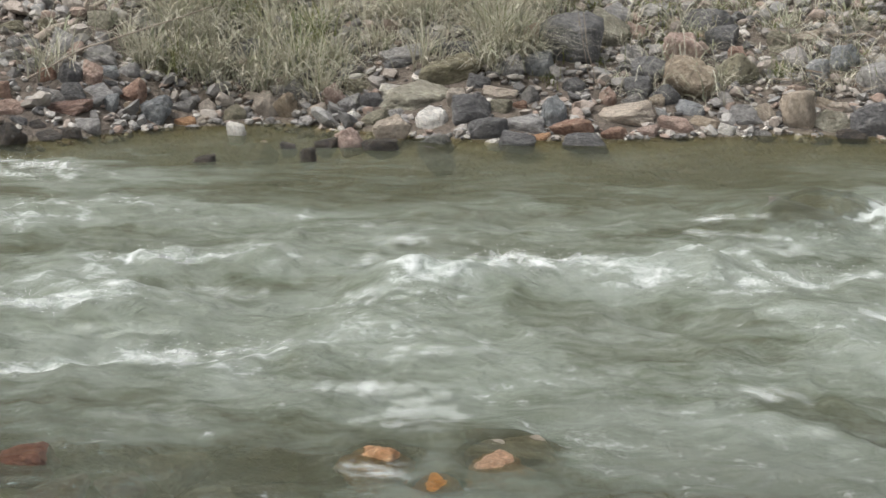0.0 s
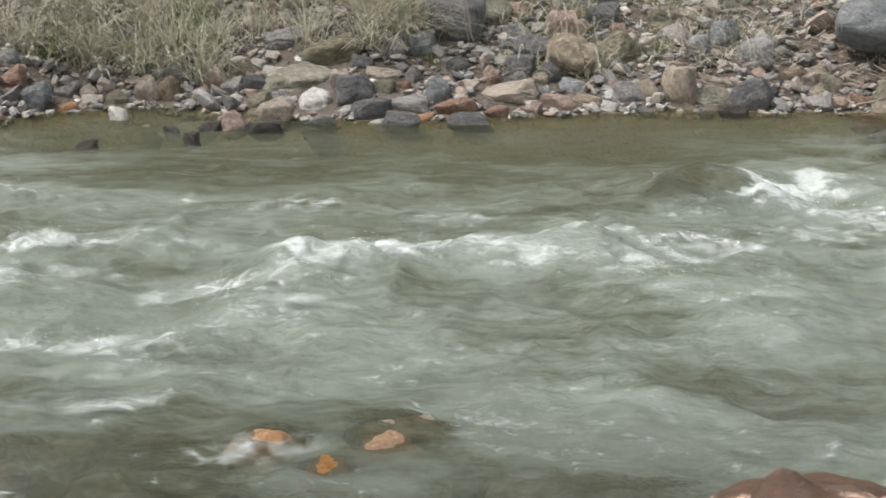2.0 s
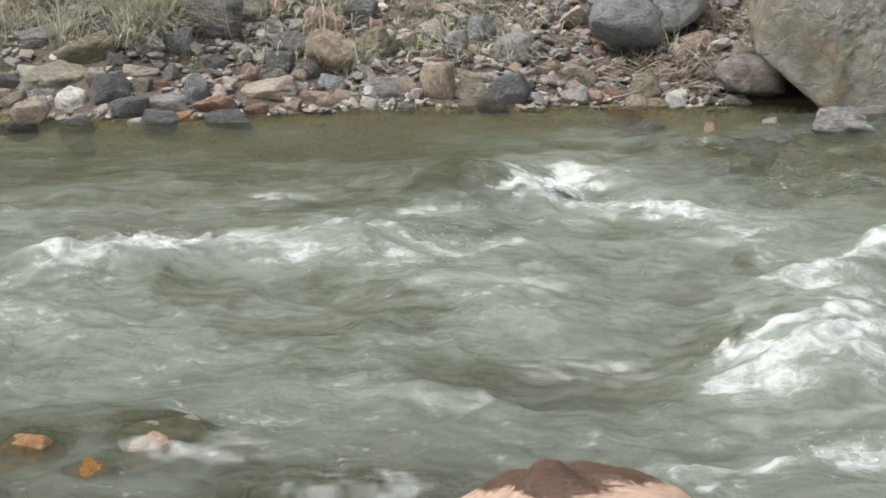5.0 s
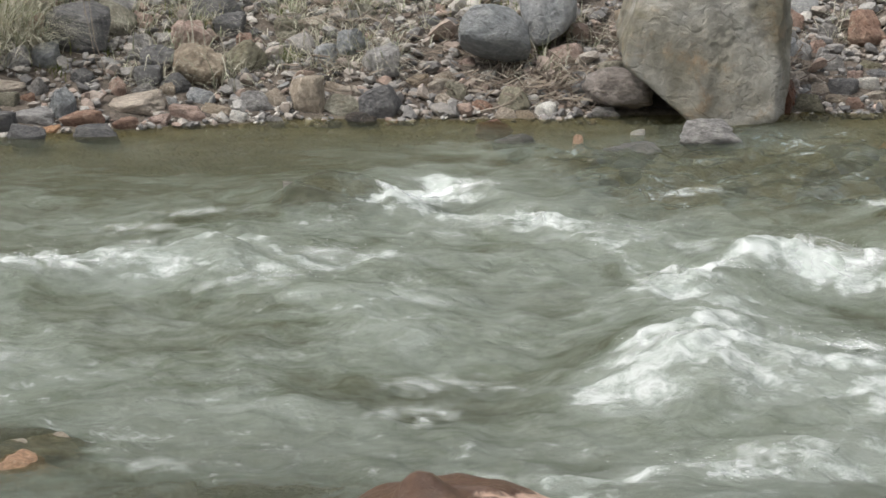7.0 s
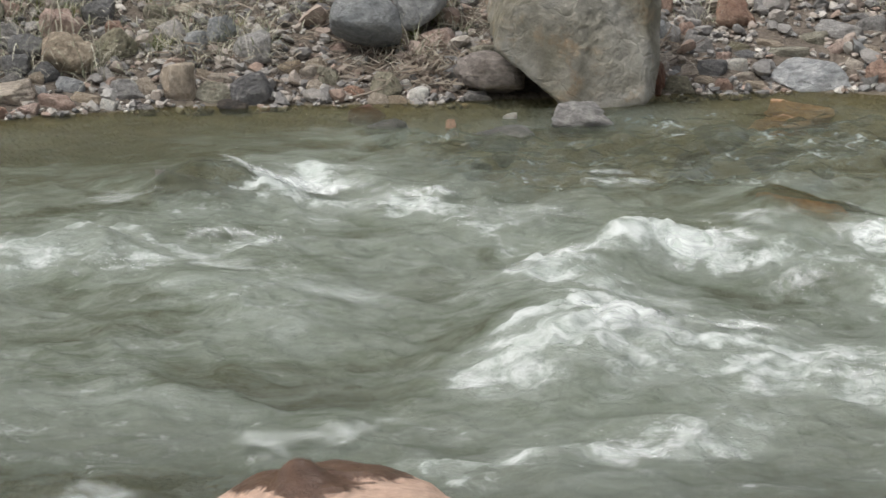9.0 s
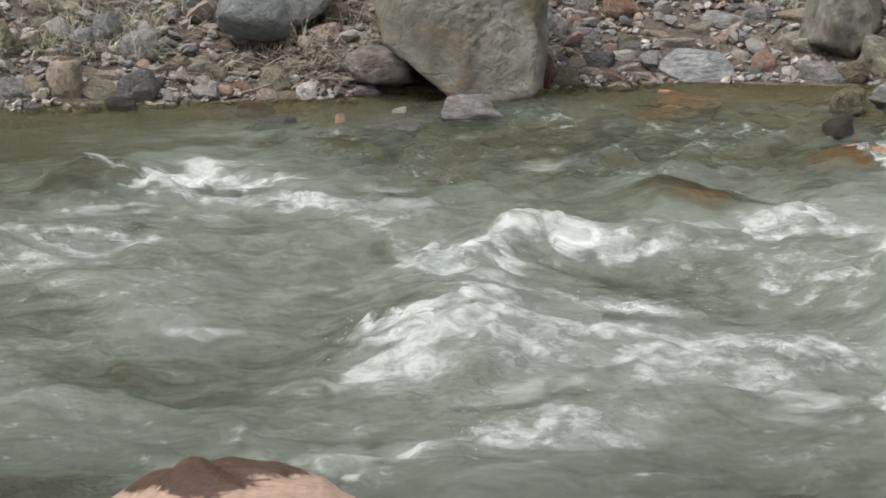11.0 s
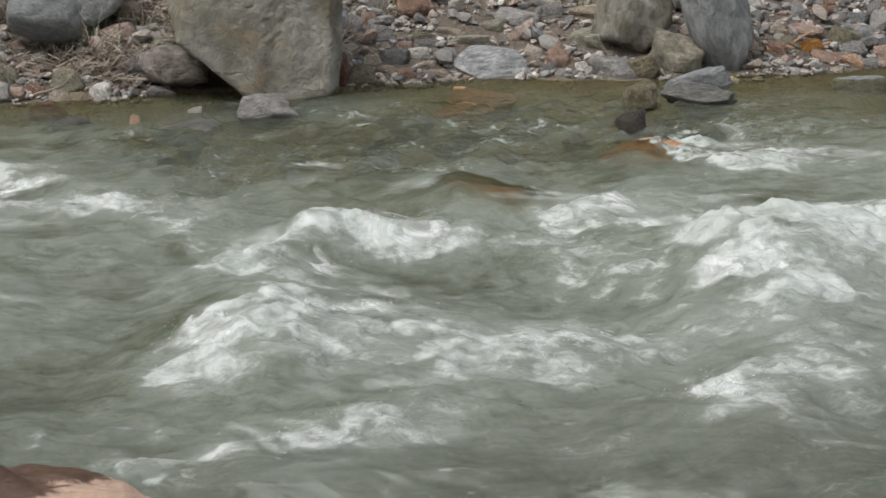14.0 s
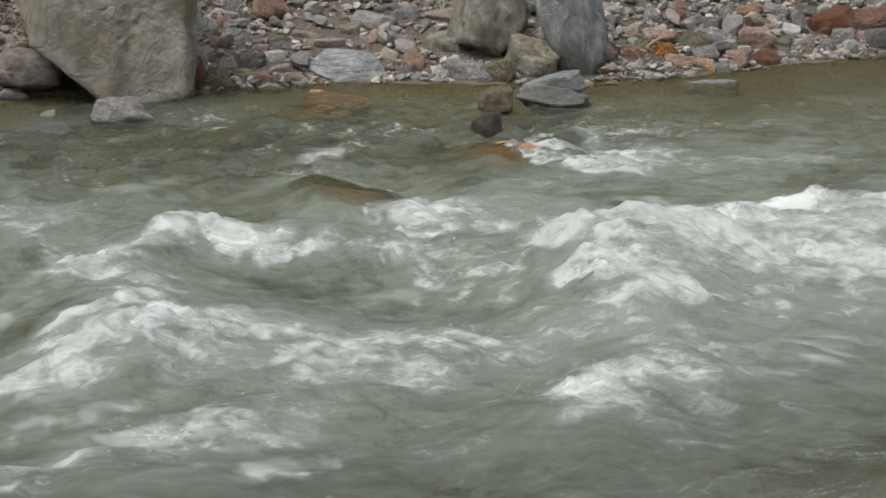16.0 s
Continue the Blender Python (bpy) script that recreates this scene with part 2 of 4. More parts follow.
LOG = wood_material("brown_driftwood", (0.3, 0.16, 0.08), (0.42, 0.27, 0.16))
TWIG = wood_material("grey_driftwood", (0.22, 0.18, 0.14), (0.36, 0.31, 0.25))

# ---- shape of the ground and of the river ----


def vnoise(x, y, seed):
    """Smooth lattice noise, -1 to 1, for arrays."""
    xi, yi = np.floor(x).astype(np.int64), np.floor(y).astype(np.int64)
    fx, fy = x - xi, y - yi
    fx, fy = fx * fx * (3 - 2 * fx), fy * fy * (3 - 2 * fy)

    def h(a, b):
        k = (a * 374761393 + b * 668265263 + seed * 974711) & 0xFFFFFFFF
        k = ((k ^ (k >> 13)) * 1274126177) & 0xFFFFFFFF
        return ((k ^ (k >> 16)) & 0xFFFF) / 32767.5 - 1
    return (h(xi, yi) * (1 - fx) + h(xi + 1, yi) * fx) * (1 - fy) + (h(xi, yi + 1) * (1 - fx) + h(xi + 1, yi + 1) * fx) * fy


def fbm(x, y, seed, octaves=4, gain=0.5):
    s, a = 0, 1.0
    for o in range(octaves):
        s = s + a * vnoise(x * 2 ** o, y * 2 ** o, seed + o)
        a *= gain
    return s


def shore(x):
    """The far waterline, as distance across the river."""
    return np.interp(x, (-60, -3.2, -2.4, -1.9, -1.2, -0.4, 0.3, 1.2, 2.2, 4, 5.5, 6.8, 7.8, 9, 10, 11.4, 60),
                     (14.0, 13.6, 14.0, 14.6, 14.85, 14.3, 14.0, 14.15, 14.35, 14.1, 14.05, 13.9, 13.4, 13.1, 13.3, 13.55, 14.5))


def smooth(a, b, x):
    t = np.clip((x - a) / (b - a), 0, 1)
    return t * t * (3 - 2 * t)


def riffle(x, y):
    """The stony shallows off the great boulder, 0 to 1."""
    return smooth(2.9, 3.9, x) * smooth(8.4, 7.0, x) * smooth(9.9, 11.0, y) * smooth(13.3, 12.5, y)


def ground_z(x, y):
    x, y = np.asarray(x, float), np.asarray(y, float)
    d = y - shore(x)
    up = np.maximum(d, 0)
    bank = 0.42 * up / (1 + up / 14) + 0.035 * fbm(x * 1.7, y * 1.7, 3) * smooth(0, 0.6, up)
    bed = -0.62 * (1 - np.exp(np.minimum(d, 0) / (1.3 + 1.5 * smooth(5.5, 8.0, x))))
    near = smooth(8.2, 5.2, y - 0.55 * np.maximum(-x, 0) + 0.9 * smooth(0.5, 3.0, x))
    bed = bed * (1 - near) + near * -0.16
    shoal = riffle(x, y)
    bed = bed * (1 - shoal) - 0.25 * shoal
    bed = bed + smooth(5.0, 1.0, y) * 0.75 + 0.04 * fbm(x * 2.1, y * 2.1, 9)
    hill = 40 * smooth(3.0, 60, d) * (1 + 0.25 * fbm(x / 25, y / 25, 5))
    return np.where(d > 0, bank + hill, np.minimum(bed, 0.6 + 0 * d))


# crest lines of the standing waves: ends, height, half width, foam, foam's tail downstream
CRESTS = (
    (-0.25, 9.40, 1.00, 9.62, 0.17, 0.30, 0.85, 0.45),
    (1.00, 9.50, 1.60, 8.45, 0.06, 0.25, 0.42, 0.40),
    (-1.35, 7.85, -0.65, 8.25, 0.07, 0.18, 0.70, 0.40),
    (-0.65, 8.25, -0.15, 9.35, 0.05, 0.20, 0.45, 0.50),
    (-1.75, 9.95, -1.10, 10.1, 0.07, 0.22, 0.66, 0.40),
    (-2.60, 11.2, -1.80, 11.4, 0.05, 0.22, 0.66, 0.40),
    (-2.90, 12.5, -2.40, 12.6, 0.03, 0.20, 0.70, 0.40),
    (-2.30, 8.55, -1.60, 9.05, 0.10, 0.30, 0.60, 0.55),
    (1.45, 9.85, 1.85, 9.50, 0.04, 0.16, 0.70, 0.30),
    (2.98, 8.65, 3.50, 9.15, 0.13, 0.22, 0.90, 0.40),
    (3.50, 9.15, 4.15, 8.95, 0.15, 0.22, 0.95, 0.45),
    (4.15, 8.95, 4.45, 7.95, 0.06, 0.22, 0.62, 0.45),
    (2.42, 7.05, 2.80, 7.90, 0.14, 0.26, 0.95, 0.50),
    (2.80, 7.55, 3.55, 7.05, 0.12, 0.34, 0.85, 0.65),
    (1.95, 5.95, 2.70, 6.42, 0.05, 0.15, 0.75, 0.45),
    (4.50, 6.85, 5.05, 7.80, 0.18, 0.32, 1.10, 0.85),
    (5.05, 7.85, 6.90, 7.85, 0.22, 0.46, 1.40, 1.00),
    (5.40, 7.25, 6.90, 7.30, 0.06, 0.36, 0.75, 0.80),
    (3.10, 6.65, 3.95, 6.90, 0.05, 0.30, 0.75, 0.60),
    (3.60, 5.95, 4.25, 6.25, 0.07, 0.20, 0.85, 0.45),
    (3.50, 5.65, 4.25, 6.30, 0.05, 0.16, 0.60, 0.50),
    (2.29, 10.70, 2.45, 11.65, 0.03, 0.28, 1.15, 0.38),
    (2.41, 10.60, 2.63, 11.45, 0.02, 0.26, 0.80, 0.25),
    (2.53, 10.55, 2.88, 10.25, 0.03, 0.20, 0.80, 0.35),
    (2.88, 10.25, 3.28, 9.30, 0.03, 0.18, 0.38, 0.35),
    (4.98, 9.60, 5.02, 8.85, 0.03, 0.18, 1.00, 0.28),
    (5.02, 8.80, 5.75, 8.35, 0.03, 0.16, 0.75, 0.40),
    (6.50, 10.75, 6.62, 9.85, 0.02, 0.18, 0.85, 0.40),
)
# water over sunken stones: hump, and the white hole behind it
HOLES = ((1.97, 11.12, 0.36, 0.55, 0.16), (4.74, 9.80, 0.34, 0.46, 0.12), (6.26, 10.72, 0.24, 0.24, 0.03))


def to_line(x, y, x0, y0, x1, y1):
    dx, dy = x1 - x0, y1 - y0
    t = np.clip(((x - x0) * dx + (y - y0) * dy) / (dx * dx + dy * dy), 0, 1)
    return x - (x0 + t * dx), y - (y0 + t * dy)


def swell(x, y):
    z = np.zeros_like(x)
    for x0, y0, x1, y1, h, w, _, _ in CRESTS:
        u, v = to_line(x, y, x0, y0, x1, y1)
        a = 1.3 * w
        lift = 0.78 * h * np.exp(-((u - 0.12) ** 2 + v * v) / (a * a))
        z = np.hypot(np.maximum(z, 0), lift) + np.minimum(z, 0) - 0.4 * h * np.exp(-((u + 1.8 * a) ** 2 + v * v) / (2 * a * a))
    for hx, hy, rx, ry, h in HOLES:
        u, v = x - hx, y - hy
        z = z + h * np.exp(-(u / rx) ** 2 - (v / ry) ** 2) - 0.6 * h * np.exp(-((u - 1.5 * rx) / (0.8 * rx)) ** 2 - (v / ry) ** 2)
    return z


def rough_water(x, y):
    """How broken the current is: calm under the far bank, wild in mid-stream."""
    return 0.15 + 0.85 * smooth(12.8, 10.8, y - 1.3 * smooth(2.2, 3.6, x) * smooth(8.5, 6.5, x)) * (0.7 + 0.3 * smooth(5.6, 7.0, y))


def water_z(x, y):
    x, y = np.asarray(x, float), np.asarray(y, float)
    k = rough_water(x, y)
    wob = 0.35 * fbm(x * 0.9, y * 0.9, 41, 2)
    z = swell(x + 0.12 * fbm(x * 1.6, y * 1.4, 51, 2), y + 0.16 * fbm(x * 1.6, y * 1.4, 61, 2))
    chop = 0.022 * (1 - np.abs(fbm(x * 1.9 + wob, y * 1.6, 121, 2))) ** 2 + 0.016 * (1 - np.abs(fbm(x * 4.6, y * 3.6 + wob, 131, 2))) ** 2
    shoal = riffle(x, y)
    z = z + 0.045 * shoal * ((1 - np.abs(fbm(x * 3.2 + wob, y * 4.5, 141, 2))) ** 2 - 0.5) + 0.022 * shoal * fbm(x * 8.0, y * 9.0, 151, 2)
    return z + k * (chop - 0.03) + 0.026 * k * fbm(x * 1.7, y * 1.6 + wob, 21, 3) + 0.013 * k * fbm(x * 6.0 + wob, y * 5.0, 31, 2, 0.6)


def foam_amount(x, y, grow=1.0):
    wx, wy = x + 0.22 * fbm(x * 2.5, y * 2.0, 71, 4, 0.6), y + 0.26 * fbm(x * 2.5, y * 2.0, 81, 4, 0.6)
    f = np.zeros_like(x)
    for x0, y0, x1, y1, h, w, s, tail in CRESTS:
        u, v = to_line(wx, wy, x0, y0, x1, y1)
        along = np.where(u > 0, u / (tail * grow), u / (0.3 * w * grow))
        f = np.maximum(f, 0.9 * s * np.exp(-along ** 2 - (v / (0.8 * w * grow)) ** 2))
    streak = fbm(x * 1.6, y * 2.4, 91, 5, 0.65)
    f = f + 0.4 * riffle(x, y) * np.clip(fbm(x * 5.5, y * 9.0, 161, 4, 0.7) - 0.2, 0, 1)
    return np.clip(f + 0.20 * rough_water(x, y) * np.clip(streak + 0.2, -0.5, 1.2), 0, 1.2)


# tops of the sunken stones, where the water over them is thin: centre, half sizes, thinness
THIN = []


def thin_amount(x, y):
    clear = np.zeros_like(x)
    for cx, cy, rx, ry, k in THIN:
        clear = np.maximum(clear, k * np.exp(-(((x - cx) / rx) ** 2 + ((y - cy) / ry) ** 2) ** 1.3))
    return clear


def air_amount(x, y):
    """Bubbles under the surface, spread wider than the foam, few where the water is thin."""
    return (1 - 0.85 * thin_amount(x, y)) * (0.9 * foam_amount(x, y, 1.9) + 0.14 * rough_water(x, y) + 0.24 * smooth(8.0, 6.0, y) * smooth(0.6, 2.2, x))


def water_surface(x, y):
    """The surface with the broken lumps of the white water."""
    f = foam_amount(x, y)
    return water_z(x, y) + 0.024 * f * fbm(x * 8, y * 6, 101, 3, 0.6) + 0.012 * f * np.abs(vnoise(x * 17, y * 14, 111))


def grid_mesh(name, xs, ys, z_of, attrs=None):
    X, Y = np.meshgrid(xs, ys)
    Z = z_of(X, Y)
    nx, ny = len(xs), len(ys)
    co = np.stack([X, Y, Z], -1).reshape(-1, 3).astype(np.float32)
    i = (np.arange(ny - 1)[:, None] * nx + np.arange(nx - 1)[None, :]).ravel()
    quads = np.stack([i, i + 1, i + nx + 1, i + nx], -1).astype(np.int32)
    me = bpy.data.meshes.new(name)
    me.vertices.add(len(co))
    me.vertices.foreach_set("co", co.ravel())
    me.loops.add(quads.size)
    me.loops.foreach_set("vertex_index", quads.ravel())
    me.polygons.add(len(quads))
    me.polygons.foreach_set("loop_start", np.arange(len(quads), dtype=np.int32) * 4)
    me.polygons.foreach_set("use_smooth", np.ones(len(quads), dtype=bool))
    me.update(calc_edges=True)
    for key, fn in (attrs or {}).items():
        at = me.attributes.new(key, "FLOAT", "POINT")
        at.data.foreach_set("value", np.broadcast_to(fn(X, Y), X.shape).astype(np.float32).ravel())
    return me


def spread(lo, hi, a, b, step, grow=1.35):
    """Even steps from a to b, widening out to lo and hi."""
    mid = list(np.arange(a, b + step / 2, step))
    s, left = step, [a]
    while left[-1] > lo:
        s *= grow
        left.append(left[-1] - s)
    s, right = step, [mid[-1]]
    while right[-1] < hi:
        s *= grow
        right.append(right[-1] + s)
    return np.array(left[:0:-1] + mid + right[1:])


ground = new("ground", grid_mesh("ground", spread(-400, 400, -5, 14.5, 0.07), spread(-300, 500, 3.0, 20, 0.07), ground_z))
ground.data.materials.append(GROUND)
tagged(ground, "brown gravelly earth of the river bed and banks", "ground", kind="structure")

def water_murk(X, Y):
    depth = np.clip(water_z(X, Y) - ground_z(X, Y), 0, 2)
    clear = np.exp(-depth * (3.2 - 1.2 * smooth(9.0, 11.5, Y) * (0.5 + 0.5 * smooth(2.5, 6.0, X)))) * 1.12
    return np.clip(1 - np.maximum(clear, thin_amount(X, Y)), 0.05, 1)


# ---- stones ----


def rock_mesh(name, seed, level=3, planes=11, rough=0.05, soft=0.0, cuts=(), cap=1.25, edge=95.0, knob=None, strata=0.01):
    """A worn, angular stone that fills a unit box: a ball pared down by planes, its faces uneven."""
    rng = np.random.RandomState(seed)
    bm = bmesh.new()
    bmesh.ops.create_icosphere(bm, subdivisions=level, radius=1.0)
    co = np.array([v.co[:] for v in bm.verts])
    n = rng.normal(size=(planes, 3))
    n /= np.linalg.norm(n, axis=1)[:, None]
    d = rng.uniform(0.5, 0.85, planes)
    if planes:
        box = np.vstack([np.eye(3), -np.eye(3)]) + rng.normal(0, 0.38, (6, 3))
        n = np.vstack([n, box / np.linalg.norm(box, axis=1)[:, None]])
        d = np.append(d, rng.uniform(0.48, 0.8, 6))
    for cx, cy, cz, cd in cuts:
        c = np.array((cx, cy, cz), float)
        n = np.vstack([n, c / np.linalg.norm(c)])
        d = np.append(d, cd)
    dot = co @ n.T
    r = np.where(dot > 1e-3, d / np.maximum(dot, 1e-3), 9)
    r = np.minimum(r, cap + 0.4)
    r = -np.log(np.exp(-edge * r).sum(axis=1)) / edge
    r = np.minimum(r, cap)
    r = r * (1 - soft) + soft * 0.85
    if knob:
        r = r + knob[3] * np.exp(-((co - np.array(knob[:3])) ** 2).sum(axis=1) / knob[4] ** 2)
    off = Vector((seed * 3.1, seed * 1.7, 0))
    w = np.array([noise.fractal(Vector(c) * 1.6 + off, 0.8, 2.1, 5) for c in co])
    chip = np.array([noise.fractal(Vector(c) * 5.5 + off, 0.7, 2.2, 4) for c in co])
    tilt = rng.normal(0, 0.35, 3) + (0, 0, 1)
    lie = co @ (tilt / np.linalg.norm(tilt))
    bed = np.sin(lie * rng.uniform(9, 16) + 2.5 * w) * (strata if soft < 0.3 else 0.0)
    co = co * (r + rough * w + 0.3 * rough * chip + bed)[:, None]
    lo, hi = co.min(axis=0), co.max(axis=0)
    co = (co - (lo + hi) / 2) / (hi - lo)
    for v, c in zip(bm.verts, co):
        v.co = c
    for f in bm.faces:
        f.smooth = True
    me = bpy.data.meshes.new(name)
    bm.to_mesh(me)
    bm.free()
    return me


KINDS = {}
LABELS = {
    "g": "angular grey stone of the rubble bank", "b": "blue-grey stone with a smooth weathered face",
    "t": "tan sandstone block with a dusty face", "r": "pinkish red stone with rough broken faces",
    "o": "rusty orange stone stained by iron", "w": "pale cream stone bleached by the sun",
    "n": "olive brown stone filmed with dry algae", "d": "dark grey rounded basalt stone",
    "k": "wet black stone lying in the shallows", "u": "wet reddish brown stone washed by the river",
    "s": "wet grey stone half sunk in shallow water", "m": "mossy brown rock with a pitted surface",
    "x": "dull brown stone with a worn face",
    "e": "large weathered boulder with brown and grey lichen",
}
BIG = []


def stone(kind, x, y, z, w, d, h, turn=0.0, seed=None, name="stone", label="", lean=0.0, group="stones of the bank", keep=True, **shape):
    """One stone with its centre at (x, y, z), w wide, d deep and h high."""
    if seed is None:
        seed = int(abs(x * 131 + y * 57 + w * 911)) % 18
    key = (seed, kind, tuple(shape.items()))
    if key not in KINDS:
        roundish = kind in "dbw"
        args = dict(level=5 if w > 0.5 else 4, planes=7 + seed % 5, rough=0.05 if roundish else 0.08, soft=0.18 if roundish else 0.0)
        args.update(shape)
        KINDS[key] = rock_mesh("stone", seed + 1, **args)
        KINDS[key].materials.append(ROCK[kind])
    ob = new(name, KINDS[key])
    ob.matrix_world = pose(x, y, z, 0, lean, turn) @ Matrix.Diagonal((w, d, h, 1))
    if keep:
        BIG.append((x, y, max(w, d) / 2))
    return tagged(ob, label or LABELS[kind], "stone" if name == "stone" else "boulder", group)


# the large boulders of the far bank
stone("e", 5.04, 13.98, 0.50, 1.32, 0.95, 1.22, 0, seed=3, name="boulder", label="huge slab-sided grey boulder with brown lichen, overhanging the water",
      planes=0, rough=0.04, level=6, cap=1.6, edge=90.0, strata=0.0, cuts=((-0.637, 0.35, -0.77, 0.66), (0.24, 0.1, -0.97, 0.98), (0.977, 0.1, -0.21, 0.9), (1, -0.1, 0.07, 1.0), (0, 0, 1, 1.0),
      (-0.973, 0.2, 0.23, 0.95), (0.05, -1, 0.15, 0.62), (0.7, -0.75, 0.05, 0.9), (0, 1, 0, 0.8), (-0.15, -0.9, 0.5, 0.8)))
stone("b", 3.80, 14.78, 0.52, 0.54, 0.46, 0.40, 0, seed=5, name="boulder", label="smooth dark grey egg-shaped boulder on the gravel", soft=0.6, rough=0.02, lean=14, level=4)
stone("b", 4.26, 15.05, 0.66, 0.47, 0.46, 0.52, 0, seed=6, name="boulder", label="blocky blue-grey boulder above the gravel", soft=0.3, rough=0.03, level=4)
stone("x", 4.52, 14.10, 0.19, 0.46, 0.36, 0.30, 0, seed=8, name="boulder", label="brown boulder wedged under the great slab", lean=12, level=4, soft=0.3)
stone("e", 7.98, 13.85, 0.48, 0.62, 0.50, 0.78, 0, seed=9, name="boulder", label="tall grey-green boulder with a flat face", level=4,
      cuts=((0.1, -1, 0.2, 0.5), (-1, -0.2, 0.1, 0.6), (0.9, -0.3, -0.3, 0.6)))
stone("b", 8.42, 13.42, 0.46, 0.52, 0.44, 1.00, 0, seed=12, name="boulder", label="upright blue-grey slab standing in the water's edge", lean=-12, level=4,
      cuts=((0.15, -1, 0.15, 0.45), (-0.9, -0.5, -0.1, 0.6), (1, -0.2, 0.1, 0.6)))
# added stone: its dark colour stands in for deep shade under the overhang
stone("k", 4.80, 14.22, 0.10, 0.50, 0.30, 0.40, 0, seed=4, label="dark filler stone standing in for the shade under the great boulder")
# the boulder in the stream by the near bank, its crown wet and red, its face dry and pale
stone("q", 1.37, 5.72, -0.075, 0.86, 0.60, 0.54, 0, seed=7, name="boulder", label="rounded red boulder with a pale dry face, awash in the rapids", group="stones in the river",
      planes=0, soft=0.2, rough=0.05, level=5, edge=16.0, knob=(-0.33, -0.1, 0.92, 0.16, 0.22),
      cuts=((-0.5, 0, 0.85, 0.6), (0.03, 0, 1, 0.5), (0.5, 0, 0.85, 0.64), (-1, 0, 0, 0.95), (1, 0, 0, 0.95), (0, -1, 0.3, 0.75), (0, 1, 0.3, 0.75), (0, 0, -1, 0.6)))
# stones under and at the surface
IN_RIVER = "stones in the river"
stone("o", 6.30, 10.76, -0.095, 0.50, 0.46, 0.24, 12, seed=2, label="orange stone just under the rushing surface", group=IN_RIVER)
stone("o", 6.15, 12.85, -0.075, 0.48, 0.30, 0.12, 0, seed=7, label="flat red-orange stone under shallow water", group=IN_RIVER)
stone("o", -0.21, 6.74, -0.05, 0.27, 0.26, 0.17, 20, seed=1, label="rusty orange stone under clear shallow water", group=IN_RIVER)
stone("t", 0.24, 6.93, -0.06, 0.34, 0.26, 0.14, 0, seed=3, label="tan stone under clear shallow water", group=IN_RIVER)
stone("o", 0.18, 6.72, -0.045, 0.28, 0.20, 0.12, 40, seed=5, label="orange-brown stone under clear shallow water", group=IN_RIVER)
stone("o", -0.03, 6.50, -0.065, 0.22, 0.18, 0.12, 70, seed=6, label="orange-brown stone under clear shallow water", group=IN_RIVER)
stone("u", -1.36, 6.72, -0.04, 0.24, 0.22, 0.15, 10, seed=9, group=IN_RIVER)
stone("u", -1.20, 6.45, -0.06, 0.20, 0.18, 0.13, 10, seed=10, group=IN_RIVER)
stone("k", -1.50, 6.58, -0.05, 0.22, 0.20, 0.14, 50, seed=11, group=IN_RIVER)
stone("k", 1.97, 11.08, -0.06, 0.62, 0.80, 0.32, 0, seed=13, label="dark sunken rock with water pouring over it", group=IN_RIVER)
stone("o", 4.83, 9.82, -0.085, 0.46, 0.66, 0.26, 0, seed=14, label="brown sunken rock with water pouring over it", group=IN_RIVER)
stone("s", 1.62, 7.28, -0.22, 0.55, 0.40, 0.18, 0, seed=15, label="smooth grey stone deep under the current", group=IN_RIVER)
for k, sx, sy, sw in (("s", -0.32, 6.40, 0.22), ("g", 0.16, 6.46, 0.24), ("s", 0.36, 6.52, 0.26), ("n", 0.02, 6.84, 0.2), ("x", -0.02, 6.72, 0.16), ("s", 0.30, 6.30, 0.3), ("g", -0.18, 6.22, 0.24),
                      ("n", -0.75, 6.55, 0.26), ("t", -0.62, 6.25, 0.2), ("u", -1.05, 6.70, 0.2), ("x", -1.02, 6.28, 0.22), ("t", -0.90, 6.95, 0.24), ("g", 0.62, 6.42, 0.28), ("s", 0.85, 6.25, 0.24)):
    stone(k, sx, sy, -0.125, sw, 0.85 * sw, 0.14, 40 * sx, label="smooth stone on the bed under clear shallow water", group=IN_RIVER)
def shoal_stones():
    rng = np.random.RandomState(17)
    for i in range(20):
        x, y, w = rng.uniform(3.2, 7.6), rng.uniform(10.6, 12.9), rng.uniform(0.16, 0.42)
        stone("ssnxgku"[rng.randint(7)], x, y, -0.17, w, 0.8 * w, 0.16, rng.uniform(-30, 30), seed=int(rng.randint(12)),
              label="dull stone on the bed of the stony shallows", group=IN_RIVER)


shoal_stones()
# where those stones lie close under the surface, the water over them is thin
THIN.append((1.95, 11.0, 0.38, 0.5, 0.6))
THIN.append((4.84, 9.76, 0.30, 0.34, 0.97))
THIN.append((6.30, 10.72, 0.30, 0.28, 0.92))
THIN.append((6.15, 12.8, 0.35, 0.30, 0.8))
THIN.append((-0.21, 6.70, 0.20, 0.20, 0.75))
THIN.append((0.20, 6.70, 0.22, 0.18, 0.75))
THIN.append((0.25, 6.90, 0.24, 0.16, 0.6))
THIN.append((-0.03, 6.46, 0.16, 0.15, 0.65))
THIN.append((-0.55, 6.3, 1.0, 0.7, 0.42))
THIN.append((-1.33, 6.6, 0.40, 0.35, 0.6))
THIN.append((1.62, 7.25, 0.5, 0.4, 0.4))
THIN.append((1.38, 5.7, 0.50, 0.36, 0.3))


